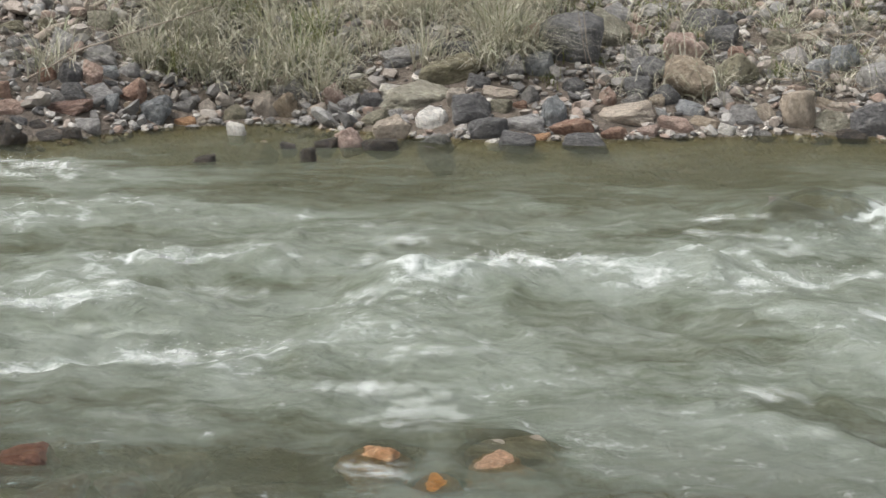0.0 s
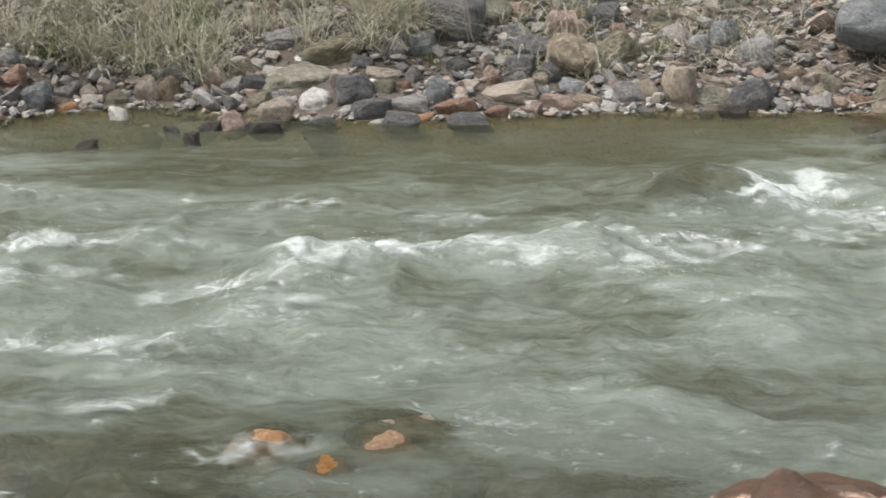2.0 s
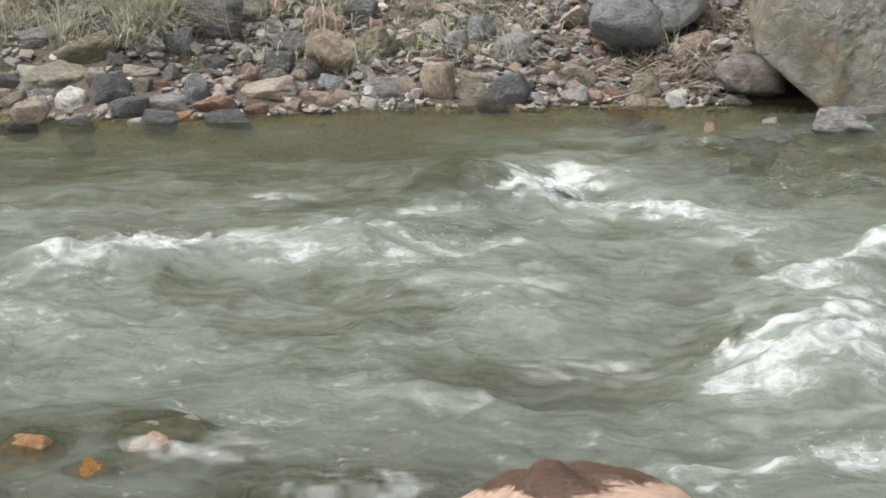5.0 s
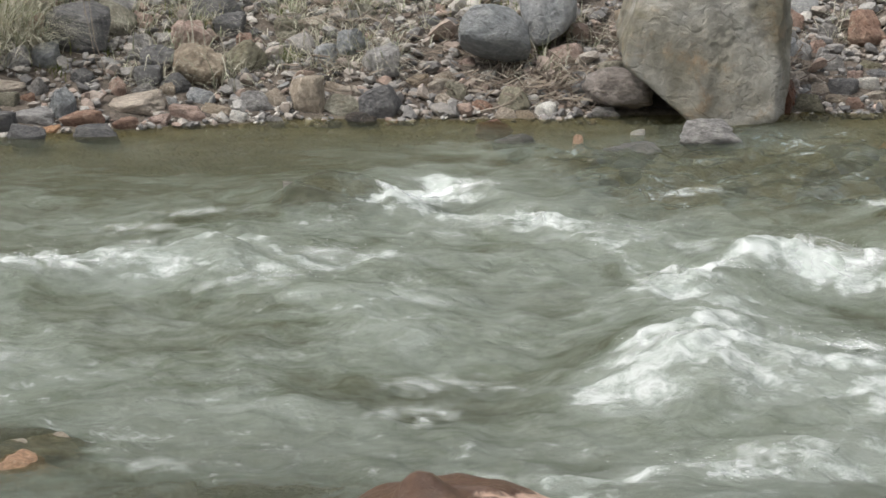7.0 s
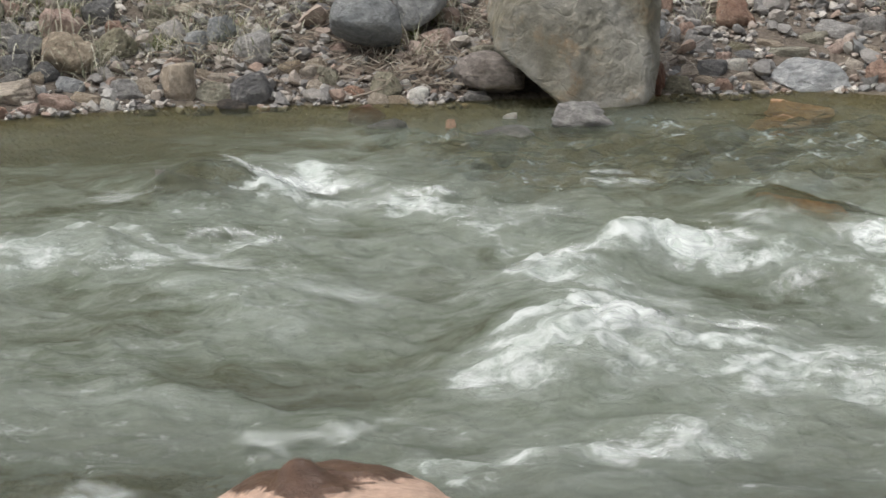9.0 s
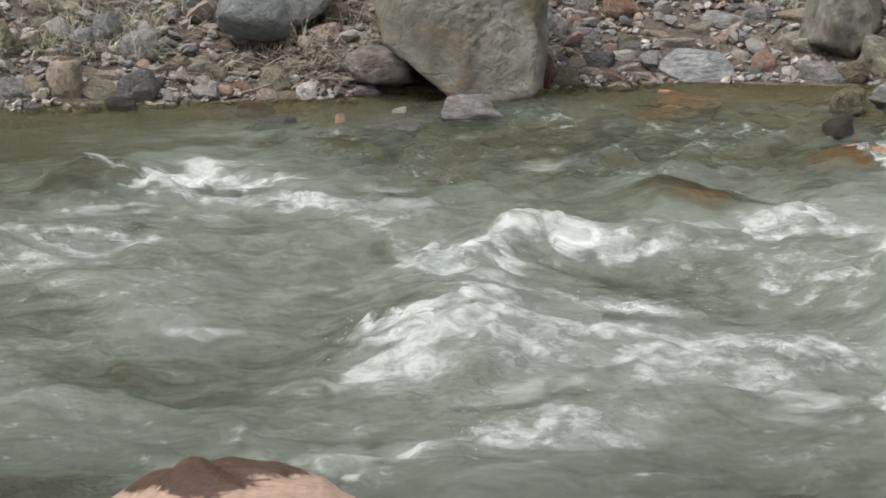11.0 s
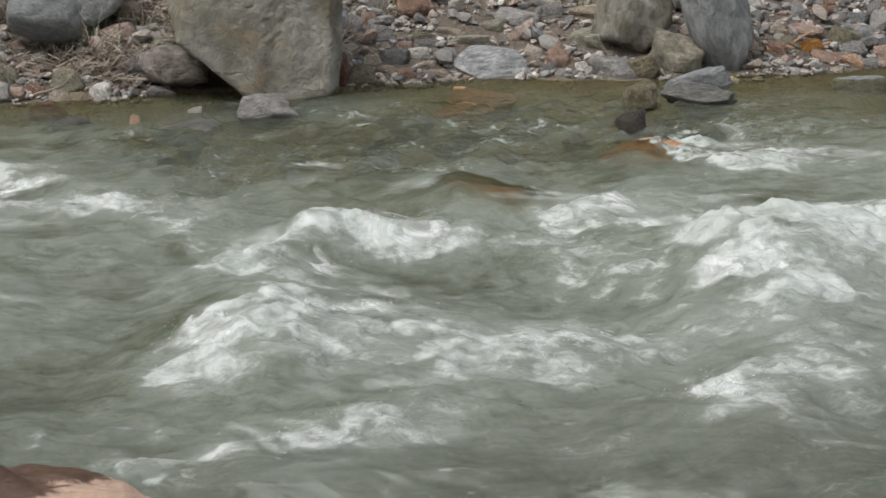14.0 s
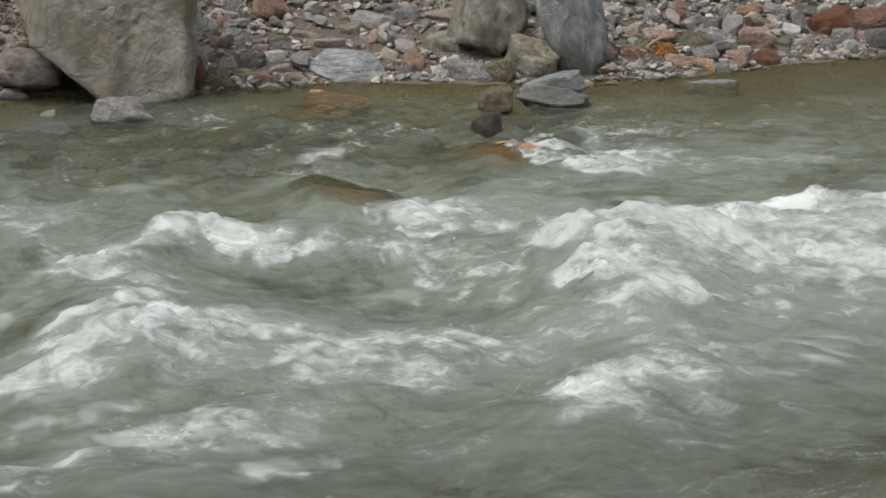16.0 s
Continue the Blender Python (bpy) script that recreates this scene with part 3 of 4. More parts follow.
# smaller stones along the far waterline and up the bank
stone('n', -3.06, 15.24, 0.603, 0.189, 0.111, 0.123, -4)
stone('g', -3.02, 15.01, 0.513, 0.116, 0.085, 0.131, -0)
stone('g', -2.91, 15.04, 0.502, 0.166, 0.098, 0.114, -9, lean=-8)
stone('g', -2.66, 15.08, 0.512, 0.225, 0.150, 0.207, 5, lean=12)
stone('n', -2.47, 15.56, 0.618, 0.219, 0.132, 0.186, 5)
stone('g', -2.21, 15.80, 0.609, 0.200, 0.138, 0.193, -4)
stone('g', -2.40, 15.07, 0.423, 0.258, 0.152, 0.181, -9, lean=8)
stone('n', -2.21, 15.34, 0.408, 0.289, 0.170, 0.159, -9, lean=-10)
stone('g', -2.85, 14.80, 0.394, 0.156, 0.092, 0.129, -9)
stone('r', -2.71, 14.64, 0.323, 0.138, 0.104, 0.153, 5)
stone('d', -2.56, 14.65, 0.333, 0.191, 0.153, 0.210, 10)
stone('r', -2.41, 14.69, 0.335, 0.155, 0.140, 0.223, -0)
stone('b', -2.32, 14.88, 0.319, 0.157, 0.092, 0.134, -9)
stone('r', -2.98, 14.37, 0.247, 0.167, 0.119, 0.171, -4)
stone('r', -2.90, 14.15, 0.158, 0.295, 0.174, 0.157, 10)
stone('u', -2.52, 14.32, 0.144, 0.382, 0.225, 0.130, 10, lean=-3)
stone('g', -2.65, 14.37, 0.210, 0.231, 0.136, 0.155, -0)
stone('w', -2.81, 14.49, 0.243, 0.072, 0.055, 0.095, -0)
stone('d', -2.50, 14.45, 0.228, 0.193, 0.127, 0.180, -4)
stone('g', -2.34, 14.55, 0.217, 0.242, 0.143, 0.165, -9, lean=-20)
stone('b', -2.26, 14.46, 0.147, 0.104, 0.094, 0.196, -0, lean=8)
stone('r', -2.14, 14.71, 0.182, 0.229, 0.150, 0.207, -4, lean=-28)
stone('t', -2.12, 14.60, 0.109, 0.126, 0.083, 0.128, -9)
stone('b', -1.98, 14.64, 0.071, 0.285, 0.168, 0.223, -0, lean=-24)
stone('g', -2.36, 14.15, 0.049, 0.181, 0.111, 0.161, -0, lean=-15)
stone('k', -2.69, 14.04, 0.065, 0.149, 0.088, 0.109, -4)
stone('k', -2.61, 13.96, -0.002, 0.241, 0.142, 0.132, -4)
stone('k', -2.44, 13.99, 0.011, 0.152, 0.090, 0.128, -0)
stone('k', -2.82, 13.77, 0.030, 0.257, 0.161, 0.220, -0)
stone('o', -1.79, 14.66, 0.005, 0.179, 0.106, 0.104, -0)
stone('t', -1.67, 14.66, 0.007, 0.082, 0.073, 0.116, -9)
stone('t', -1.65, 14.87, 0.081, 0.145, 0.106, 0.155, 10)
stone('g', -1.81, 14.84, 0.084, 0.173, 0.102, 0.138, -0)
stone('n', -1.45, 14.78, 0.051, 0.181, 0.109, 0.159, 5)
stone('t', -1.25, 14.94, 0.072, 0.183, 0.165, 0.252, 10, lean=-22)
stone('t', -1.10, 14.88, 0.077, 0.170, 0.153, 0.247, -4, lean=-10)
stone('w', -1.38, 14.19, 0.008, 0.138, 0.111, 0.162, -4)
stone('t', -1.18, 13.91, -0.090, 0.210, 0.200, 0.200, -4)
stone('k', -1.46, 12.99, -0.009, 0.149, 0.088, 0.118, 5)
stone('d', -1.45, 15.61, 0.384, 0.242, 0.199, 0.265, -0)
stone('t', -1.59, 15.39, 0.286, 0.081, 0.073, 0.120, -9)
stone('n', -2.82, 15.31, 0.594, 0.152, 0.123, 0.175, 10)
stone('g', -1.83, 16.14, 0.575, 0.182, 0.114, 0.165, -0)
stone('g', -1.49, 16.17, 0.567, 0.152, 0.137, 0.224, -9)
stone('t', -1.31, 15.14, 0.120, 0.244, 0.144, 0.106, -0)
stone('g', -2.94, 14.63, 0.338, 0.122, 0.076, 0.120, 10)
stone('d', -2.93, 15.13, 0.534, 0.092, 0.054, 0.081, -0)
stone('g', -3.00, 14.85, 0.433, 0.148, 0.095, 0.142, 10)
stone('d', -2.80, 14.05, 0.088, 0.133, 0.078, 0.097, -4)
stone('r', -2.60, 15.05, 0.464, 0.166, 0.100, 0.148, 5)
stone('g', -2.20, 15.01, 0.315, 0.158, 0.107, 0.156, 5)
stone('n', -2.05, 15.25, 0.330, 0.211, 0.124, 0.158, 10)
stone('t', -1.98, 14.86, 0.132, 0.157, 0.092, 0.097, -0)
stone('d', -2.31, 14.75, 0.261, 0.139, 0.082, 0.080, 5)
stone('k', -0.99, 13.60, -0.013, 0.118, 0.069, 0.107, 5)
stone('k', -0.83, 13.07, 0.005, 0.117, 0.105, 0.155, -4)
stone('k', -0.75, 13.63, -0.003, 0.156, 0.092, 0.134, -4)
stone('r', -0.60, 13.68, 0.022, 0.172, 0.143, 0.199, -0, lean=-15)
stone('k', -0.40, 13.56, -0.001, 0.261, 0.154, 0.145, -0)
stone('t', -0.88, 14.80, 0.076, 0.152, 0.095, 0.142, -9)
stone('r', -0.76, 14.89, 0.157, 0.170, 0.141, 0.197, -9, lean=-30)
stone('g', -0.64, 14.76, 0.121, 0.168, 0.116, 0.167, -9, lean=-10)
stone('d', -0.49, 14.73, 0.145, 0.180, 0.108, 0.158, 5)
stone('n', -0.60, 15.03, 0.205, 0.225, 0.133, 0.165, -0)
stone('w', -0.63, 14.60, 0.053, 0.167, 0.098, 0.120, 10)
stone('n', -0.46, 14.47, 0.058, 0.209, 0.123, 0.156, 10, lean=-12)
stone('g', -0.31, 14.51, 0.093, 0.137, 0.081, 0.095, 5)
stone('t', -0.33, 14.11, 0.033, 0.255, 0.168, 0.228, -0, lean=-22)
stone('w', -0.09, 14.32, 0.080, 0.251, 0.148, 0.203, -4, lean=-18)
stone('n', -0.02, 14.34, -0.090, 0.380, 0.240, 0.200, -4, lean=-12)
stone('s', -0.05, 13.92, -0.050, 0.233, 0.200, 0.200, -9)
stone('k', -0.03, 13.63, -0.090, 0.213, 0.200, 0.200, 5)
stone('g', -0.28, 15.27, 0.416, 0.372, 0.219, 0.192, -4)
stone('d', -0.32, 15.19, 0.349, 0.227, 0.134, 0.115, 5)
stone('d', 0.11, 15.23, 0.460, 0.333, 0.196, 0.153, -0, lean=-8)
stone('n', 0.07, 14.92, 0.337, 0.463, 0.272, 0.260, -4, lean=-20)
stone('n', -0.20, 14.67, 0.190, 0.562, 0.330, 0.236, -0, lean=-4)
stone('w', -0.35, 14.87, 0.211, 0.223, 0.131, 0.117, 5)
stone('t', 0.09, 14.53, 0.194, 0.169, 0.131, 0.185, 10)
stone('d', 0.19, 14.32, 0.140, 0.295, 0.190, 0.255, -0, lean=8)
stone('d', 0.24, 14.72, 0.284, 0.167, 0.105, 0.154, 10)
stone('t', 0.38, 14.62, 0.224, 0.272, 0.160, 0.124, -4)
stone('n', 0.39, 14.41, 0.152, 0.156, 0.096, 0.143, -0)
stone('r', 0.51, 14.48, 0.154, 0.117, 0.069, 0.099, -9)
stone('b', 0.73, 14.29, 0.129, 0.195, 0.176, 0.267, -9)
stone('g', 0.59, 14.59, 0.208, 0.150, 0.132, 0.185, -4)
stone('g', 0.51, 14.20, 0.057, 0.332, 0.195, 0.162, -0)
stone('d', 0.30, 14.04, 0.041, 0.289, 0.170, 0.204, 10)
stone('b', 0.66, 14.98, 0.370, 0.253, 0.188, 0.252, 10)
stone('g', 0.48, 14.92, 0.365, 0.174, 0.157, 0.230, -4)
stone('d', 0.89, 14.73, 0.257, 0.184, 0.108, 0.158, -9)
stone('d', 0.48, 13.84, 0.005, 0.247, 0.145, 0.159, -0)
stone('w', 0.32, 13.91, -0.020, 0.112, 0.066, 0.089, -4)
stone('o', 0.64, 14.04, -0.005, 0.156, 0.092, 0.101, -0)
stone('r', 0.85, 14.13, 0.037, 0.311, 0.183, 0.177, 5)
stone('d', 0.93, 13.86, -0.001, 0.309, 0.182, 0.147, -9)
stone('d', 0.88, 15.25, 0.524, 0.489, 0.358, 0.455, -9, lean=8)
stone('n', 1.18, 15.53, 0.569, 0.317, 0.256, 0.333, -0, lean=15)
stone('r', 0.61, 15.31, 0.528, 0.131, 0.118, 0.282, -9, lean=12)
stone('g', 1.25, 15.74, 0.640, 0.286, 0.200, 0.267, -0)
stone('r', 1.39, 15.57, 0.553, 0.146, 0.132, 0.186, -0)
stone('g', 1.35, 15.27, 0.422, 0.207, 0.122, 0.171, -9)
stone('d', 1.44, 14.97, 0.336, 0.278, 0.191, 0.256, -0, lean=-10)
stone('d', 1.35, 14.77, 0.239, 0.213, 0.151, 0.208, -0)
stone('r', 1.12, 14.62, 0.193, 0.138, 0.125, 0.182, -0)
stone('g', 1.31, 14.66, 0.171, 0.200, 0.118, 0.129, -4)
stone('r', 1.69, 15.26, 0.451, 0.308, 0.237, 0.311, 5)
stone('t', 1.69, 14.85, 0.284, 0.408, 0.308, 0.396, 10)
stone('d', 1.52, 14.68, 0.200, 0.228, 0.143, 0.199, -9)
stone('t', 1.47, 14.63, 0.168, 0.130, 0.097, 0.145, -0)
stone('d', 1.93, 15.82, 0.618, 0.410, 0.241, 0.219, 10, lean=-6)
stone('d', 2.01, 15.52, 0.506, 0.253, 0.187, 0.251, -4)
stone('t', 1.68, 15.73, 0.600, 0.126, 0.093, 0.139, 5)
stone('n', 2.05, 15.05, 0.329, 0.346, 0.231, 0.303, -0)
stone('r', 2.10, 15.36, 0.410, 0.144, 0.124, 0.176, -4)
stone('b', 1.68, 14.56, 0.126, 0.206, 0.122, 0.157, -0)
stone('g', 2.05, 14.50, 0.087, 0.266, 0.157, 0.193, 5)
stone('t', 2.20, 14.56, 0.099, 0.182, 0.125, 0.177, 10, lean=-18)
stone('t', 2.40, 14.45, 0.111, 0.257, 0.231, 0.354, -4)
stone('d', 2.30, 14.52, 0.079, 0.077, 0.069, 0.124, -0)
stone('t', 2.62, 14.67, 0.156, 0.143, 0.084, 0.116, 10)
stone('t', 2.71, 14.59, 0.130, 0.183, 0.108, 0.124, -9)
stone('n', 2.63, 14.40, 0.059, 0.260, 0.153, 0.204, -0)
stone('n', 2.44, 15.60, 0.496, 0.198, 0.122, 0.174, -9)
stone('n', 2.41, 15.40, 0.412, 0.179, 0.117, 0.168, 5)
stone('b', 2.83, 15.19, 0.395, 0.210, 0.187, 0.251, -4)
stone('b', 2.63, 15.05, 0.322, 0.167, 0.150, 0.232, -0)
stone('t', 2.63, 15.61, 0.508, 0.237, 0.140, 0.156, -0)
stone('g', 2.94, 15.64, 0.546, 0.104, 0.094, 0.152, -0)
stone('n', 3.04, 15.74, 0.599, 0.195, 0.115, 0.153, 10)
stone('t', 1.19, 14.41, 0.097, 0.489, 0.287, 0.196, -9, lean=-6)
stone('r', 1.13, 14.11, 0.006, 0.193, 0.113, 0.141, 5)
stone('r', 1.36, 14.18, 0.023, 0.154, 0.091, 0.118, -4)
stone('r', 1.56, 14.33, 0.044, 0.259, 0.153, 0.163, 5)
stone('w', 1.89, 14.26, 0.017, 0.127, 0.078, 0.122, -4, lean=18)
stone('t', 1.77, 14.42, 0.052, 0.221, 0.130, 0.123, -9)
stone('g', 2.14, 14.30, -0.016, 0.159, 0.094, 0.102, -9)
stone('k', 2.72, 14.20, -0.005, 0.222, 0.130, 0.130, -9)
stone('w', 1.40, 14.95, 0.289, 0.083, 0.053, 0.093, -9)
stone('g', 2.16, 15.09, 0.297, 0.146, 0.089, 0.136, -4)
stone('d', 2.88, 14.34, 0.077, 0.300, 0.222, 0.292, -5)
stone('g', 2.98, 14.83, 0.300, 0.293, 0.228, 0.300, -19)
stone('b', 2.88, 15.15, 0.406, 0.119, 0.107, 0.253, -5)
stone('t', 3.21, 14.66, 0.181, 0.183, 0.108, 0.148, -24)
stone('t', 3.41, 14.68, 0.197, 0.163, 0.096, 0.140, -5)
stone('t', 3.33, 14.58, 0.157, 0.124, 0.082, 0.126, -10)
stone('n', 3.46, 14.48, 0.131, 0.174, 0.127, 0.180, -5)
stone('t', 3.34, 14.35, 0.072, 0.143, 0.105, 0.154, -19)
stone('r', 3.63, 14.91, 0.282, 0.136, 0.080, 0.107, -15)
stone('r', 3.59, 14.28, 0.047, 0.151, 0.089, 0.125, -24)
stone('n', 3.82, 14.29, 0.088, 0.234, 0.168, 0.229, -24, lean=-12)
stone('t', 3.72, 14.14, 0.003, 0.159, 0.094, 0.141, -5)
stone('t', 3.84, 14.12, 0.001, 0.163, 0.096, 0.108, -15, lean=-14)
stone('w', 4.00, 14.13, 0.027, 0.151, 0.105, 0.154, -10)
stone('w', 3.95, 14.31, 0.077, 0.111, 0.071, 0.113, -19)
stone('w', 3.74, 14.71, 0.206, 0.114, 0.076, 0.119, -10)
stone('r', 4.36, 14.87, 0.325, 0.291, 0.171, 0.207, -19)
stone('n', 4.60, 14.56, 0.232, 0.211, 0.137, 0.192, -19)
stone('g', 4.40, 14.52, 0.188, 0.214, 0.126, 0.162, -10)
stone('d', 4.37, 14.35, 0.130, 0.246, 0.156, 0.215, -10)
stone('g', 4.42, 14.10, -0.001, 0.205, 0.121, 0.134, -10)
stone('u', 3.57, 13.99, -0.090, 0.338, 0.218, 0.200, -24)
stone('s', 3.48, 13.03, -0.050, 0.298, 0.200, 0.200, -19)
stone('s', 4.09, 12.59, -0.050, 0.425, 0.264, 0.200, -10)
stone('w', 4.36, 13.19, -0.015, 0.100, 0.060, 0.100, -10)
stone('o', 3.87, 12.88, -0.005, 0.086, 0.078, 0.128, -19)
stone('t', 4.97, 15.35, 0.533, 0.195, 0.144, 0.200, -10)
stone('n', 3.66, 12.22, -0.090, 0.271, 0.200, 0.200, -19)
stone('g', 4.75, 12.88, 0.027, 0.434, 0.255, 0.226, -10)
stone('u', 5.72, 14.10, 0.063, 0.239, 0.215, 0.301, -19, lean=-20)
stone('n', 5.92, 14.06, 0.035, 0.231, 0.136, 0.178, -24)
stone('t', 5.96, 14.43, 0.176, 0.189, 0.111, 0.130, -24)
stone('t', 6.07, 14.27, 0.114, 0.149, 0.088, 0.120, -15)
stone('r', 6.27, 15.27, 0.506, 0.153, 0.138, 0.212, -15)
stone('g', 6.47, 15.09, 0.441, 0.179, 0.107, 0.157, -19)
stone('g', 6.12, 14.70, 0.335, 0.113, 0.102, 0.206, -5)
stone('b', 6.04, 14.75, 0.345, 0.109, 0.099, 0.215, -19)
stone('r', 6.29, 14.82, 0.344, 0.137, 0.105, 0.155, -19)
stone('g', 6.27, 14.59, 0.262, 0.239, 0.141, 0.175, -10)
stone('d', 6.24, 14.24, 0.125, 0.234, 0.138, 0.163, -15)
stone('w', 6.43, 14.25, 0.137, 0.184, 0.108, 0.142, -19)
stone('r', 6.39, 14.38, 0.184, 0.125, 0.074, 0.117, -15)
stone('d', 6.57, 14.42, 0.195, 0.216, 0.127, 0.100, -24)
stone('n', 6.58, 14.55, 0.241, 0.174, 0.103, 0.105, -15)
stone('r', 6.71, 14.94, 0.457, 0.339, 0.274, 0.354, -5)
stone('t', 6.14, 14.13, 0.054, 0.169, 0.100, 0.107, -24)
stone('r', 6.23, 14.03, 0.027, 0.147, 0.094, 0.141, -5)
stone('t', 6.83, 14.53, 0.255, 0.240, 0.142, 0.109, -10)
stone('n', 6.90, 14.36, 0.203, 0.347, 0.204, 0.122, -24)
stone('g', 6.67, 14.23, 0.139, 0.172, 0.101, 0.117, -10)
stone('t', 6.44, 14.13, 0.071, 0.179, 0.105, 0.103, -10)
stone('t', 6.48, 14.02, 0.022, 0.190, 0.112, 0.103, -24)
stone('b', 6.89, 13.98, 0.077, 0.583, 0.342, 0.300, -24)
stone('r', 7.34, 13.83, 0.099, 0.221, 0.178, 0.240, -33)
stone('w', 7.49, 13.70, 0.053, 0.113, 0.066, 0.104, -19)
stone('t', 7.26, 14.02, 0.143, 0.149, 0.088, 0.132, -33)
stone('o', 6.51, 13.36, -0.090, 0.496, 0.319, 0.200, -29)
stone('o', 7.37, 13.82, -0.090, 0.231, 0.200, 0.200, -29)
stone('r', 7.22, 14.25, 0.236, 0.128, 0.106, 0.155, -24)
stone('n', 7.13, 14.45, 0.293, 0.245, 0.144, 0.147, -29)
stone('g', 7.36, 14.49, 0.342, 0.381, 0.224, 0.193, -24)
stone('t', 7.87, 14.35, 0.373, 0.294, 0.173, 0.149, -19)
stone('n', 7.70, 13.94, 0.223, 0.353, 0.207, 0.252, -33)
stone('g', 7.64, 13.50, 0.044, 0.366, 0.215, 0.239, -29)
stone('m', 7.82, 13.41, 0.045, 0.280, 0.177, 0.239, -29)
stone('m', 8.16, 13.48, 0.133, 0.410, 0.316, 0.404, -24)
stone('b', 7.83, 12.64, 0.026, 0.479, 0.281, 0.226, -24, lean=-14)
stone('s', 7.55, 12.19, 0.023, 0.502, 0.294, 0.219, -38)
stone('m', 7.12, 12.23, 0.037, 0.236, 0.178, 0.241, -29)
stone('k', 6.55, 11.36, 0.018, 0.205, 0.134, 0.189, -33)
stone('t', 7.45, 14.14, 0.229, 0.155, 0.091, 0.119, -38)
stone('g', 7.60, 14.45, 0.383, 0.225, 0.133, 0.166, -24)
stone('g', 9.53, 13.96, 0.334, 0.135, 0.122, 0.208, -19)
stone('r', 9.83, 14.08, 0.315, 0.236, 0.139, 0.154, -33)
stone('r', 9.42, 13.70, 0.220, 0.297, 0.175, 0.155, -29)
stone('t', 9.15, 13.59, 0.213, 0.131, 0.077, 0.117, -38)
stone('w', 9.08, 13.54, 0.198, 0.108, 0.069, 0.112, -33, lean=-25)
stone('n', 9.14, 13.48, 0.168, 0.180, 0.106, 0.134, -24)
stone('o', 9.30, 13.44, 0.132, 0.203, 0.119, 0.157, -19)
stone('r', 9.35, 13.30, 0.060, 0.269, 0.158, 0.157, -24)
stone('r', 8.96, 13.41, 0.132, 0.174, 0.107, 0.156, -24)
stone('n', 9.69, 13.63, 0.170, 0.202, 0.130, 0.183, -24)
stone('n', 9.83, 13.66, 0.161, 0.166, 0.098, 0.137, -33)
stone('g', 9.68, 13.44, 0.092, 0.228, 0.134, 0.159, -38)
stone('b', 9.96, 13.68, 0.163, 0.186, 0.111, 0.161, -33)
stone('o', 9.50, 13.17, 0.033, 0.139, 0.125, 0.179, -33, lean=-25)
stone('t', 9.25, 13.09, -0.015, 0.172, 0.102, 0.101, -38)
stone('g', 9.61, 13.16, 0.007, 0.175, 0.103, 0.134, -19)
stone('r', 9.91, 13.32, 0.044, 0.219, 0.136, 0.191, -29)
stone('u', 10.19, 13.36, 0.033, 0.276, 0.163, 0.202, -38)
stone('w', 10.13, 13.57, 0.087, 0.149, 0.088, 0.086, -24)
stone('r', 10.34, 13.68, 0.153, 0.328, 0.193, 0.224, -24)
stone('w', 10.83, 13.88, 0.179, 0.178, 0.105, 0.151, -33)
stone('n', 10.60, 13.67, 0.108, 0.161, 0.095, 0.125, -19)
stone('t', 10.85, 13.68, 0.099, 0.138, 0.081, 0.117, -38)
stone('u', 11.26, 13.92, 0.204, 0.443, 0.260, 0.295, -33, lean=-12)
stone('u', 11.72, 13.98, 0.217, 0.380, 0.224, 0.279, -33, lean=-20)
stone('g', 11.24, 13.70, 0.102, 0.241, 0.156, 0.215, -19)
stone('g', 11.03, 13.65, 0.082, 0.143, 0.094, 0.141, -29)
stone('r', 11.38, 13.70, 0.084, 0.145, 0.131, 0.191, -19)
stone('d', 11.61, 13.66, 0.076, 0.326, 0.192, 0.241, -24)
stone('g', 10.97, 13.94, 0.217, 0.164, 0.148, 0.240, -19)
stone('g', 10.92, 14.19, 0.301, 0.244, 0.144, 0.168, -24)
stone('r', 10.58, 14.13, 0.316, 0.284, 0.167, 0.176, -38)
stone('b', 10.11, 13.97, 0.252, 0.189, 0.111, 0.140, -38)
stone('g', 10.30, 14.03, 0.318, 0.114, 0.103, 0.213, -38)
stone('b', 9.24, 12.73, -0.090, 0.451, 0.288, 0.200, -19)
stone('n', 10.51, 13.44, 0.011, 0.210, 0.124, 0.105, -38)
stone('r', 10.04, 14.31, 0.372, 0.216, 0.127, 0.107, -24)
stone('t', 9.19, 13.72, 0.259, 0.159, 0.094, 0.108, -19)
THIN.append((-1.18, 13.91, 0.12, 0.15, 0.8))
THIN.append((-0.02, 14.34, 0.22, 0.18, 0.8))
THIN.append((-0.05, 13.92, 0.13, 0.15, 0.8))
THIN.append((-0.03, 13.63, 0.12, 0.15, 0.8))
THIN.append((3.57, 13.99, 0.19, 0.16, 0.8))
THIN.append((3.48, 13.03, 0.17, 0.15, 0.8))
THIN.append((4.09, 12.59, 0.24, 0.20, 0.8))
THIN.append((3.66, 12.22, 0.15, 0.15, 0.8))
THIN.append((6.51, 13.36, 0.28, 0.24, 0.8))
THIN.append((7.37, 13.82, 0.13, 0.15, 0.8))
THIN.append((9.24, 12.73, 0.26, 0.22, 0.8))

# ---- the river ----
water = new("water", grid_mesh("water", spread(-70, 70, -4.4, 12.6, 0.021), spread(2.6, 15.2, 4.5, 14.9, 0.021), water_surface,
                               {"foam": foam_amount, "air": air_amount, "murk": water_murk}))
water.data.materials.append(WATER)
tagged(water, "turbid green river running fast with white crests", "river", kind="structure")

# ---- loose stones and gravel of the bank ----


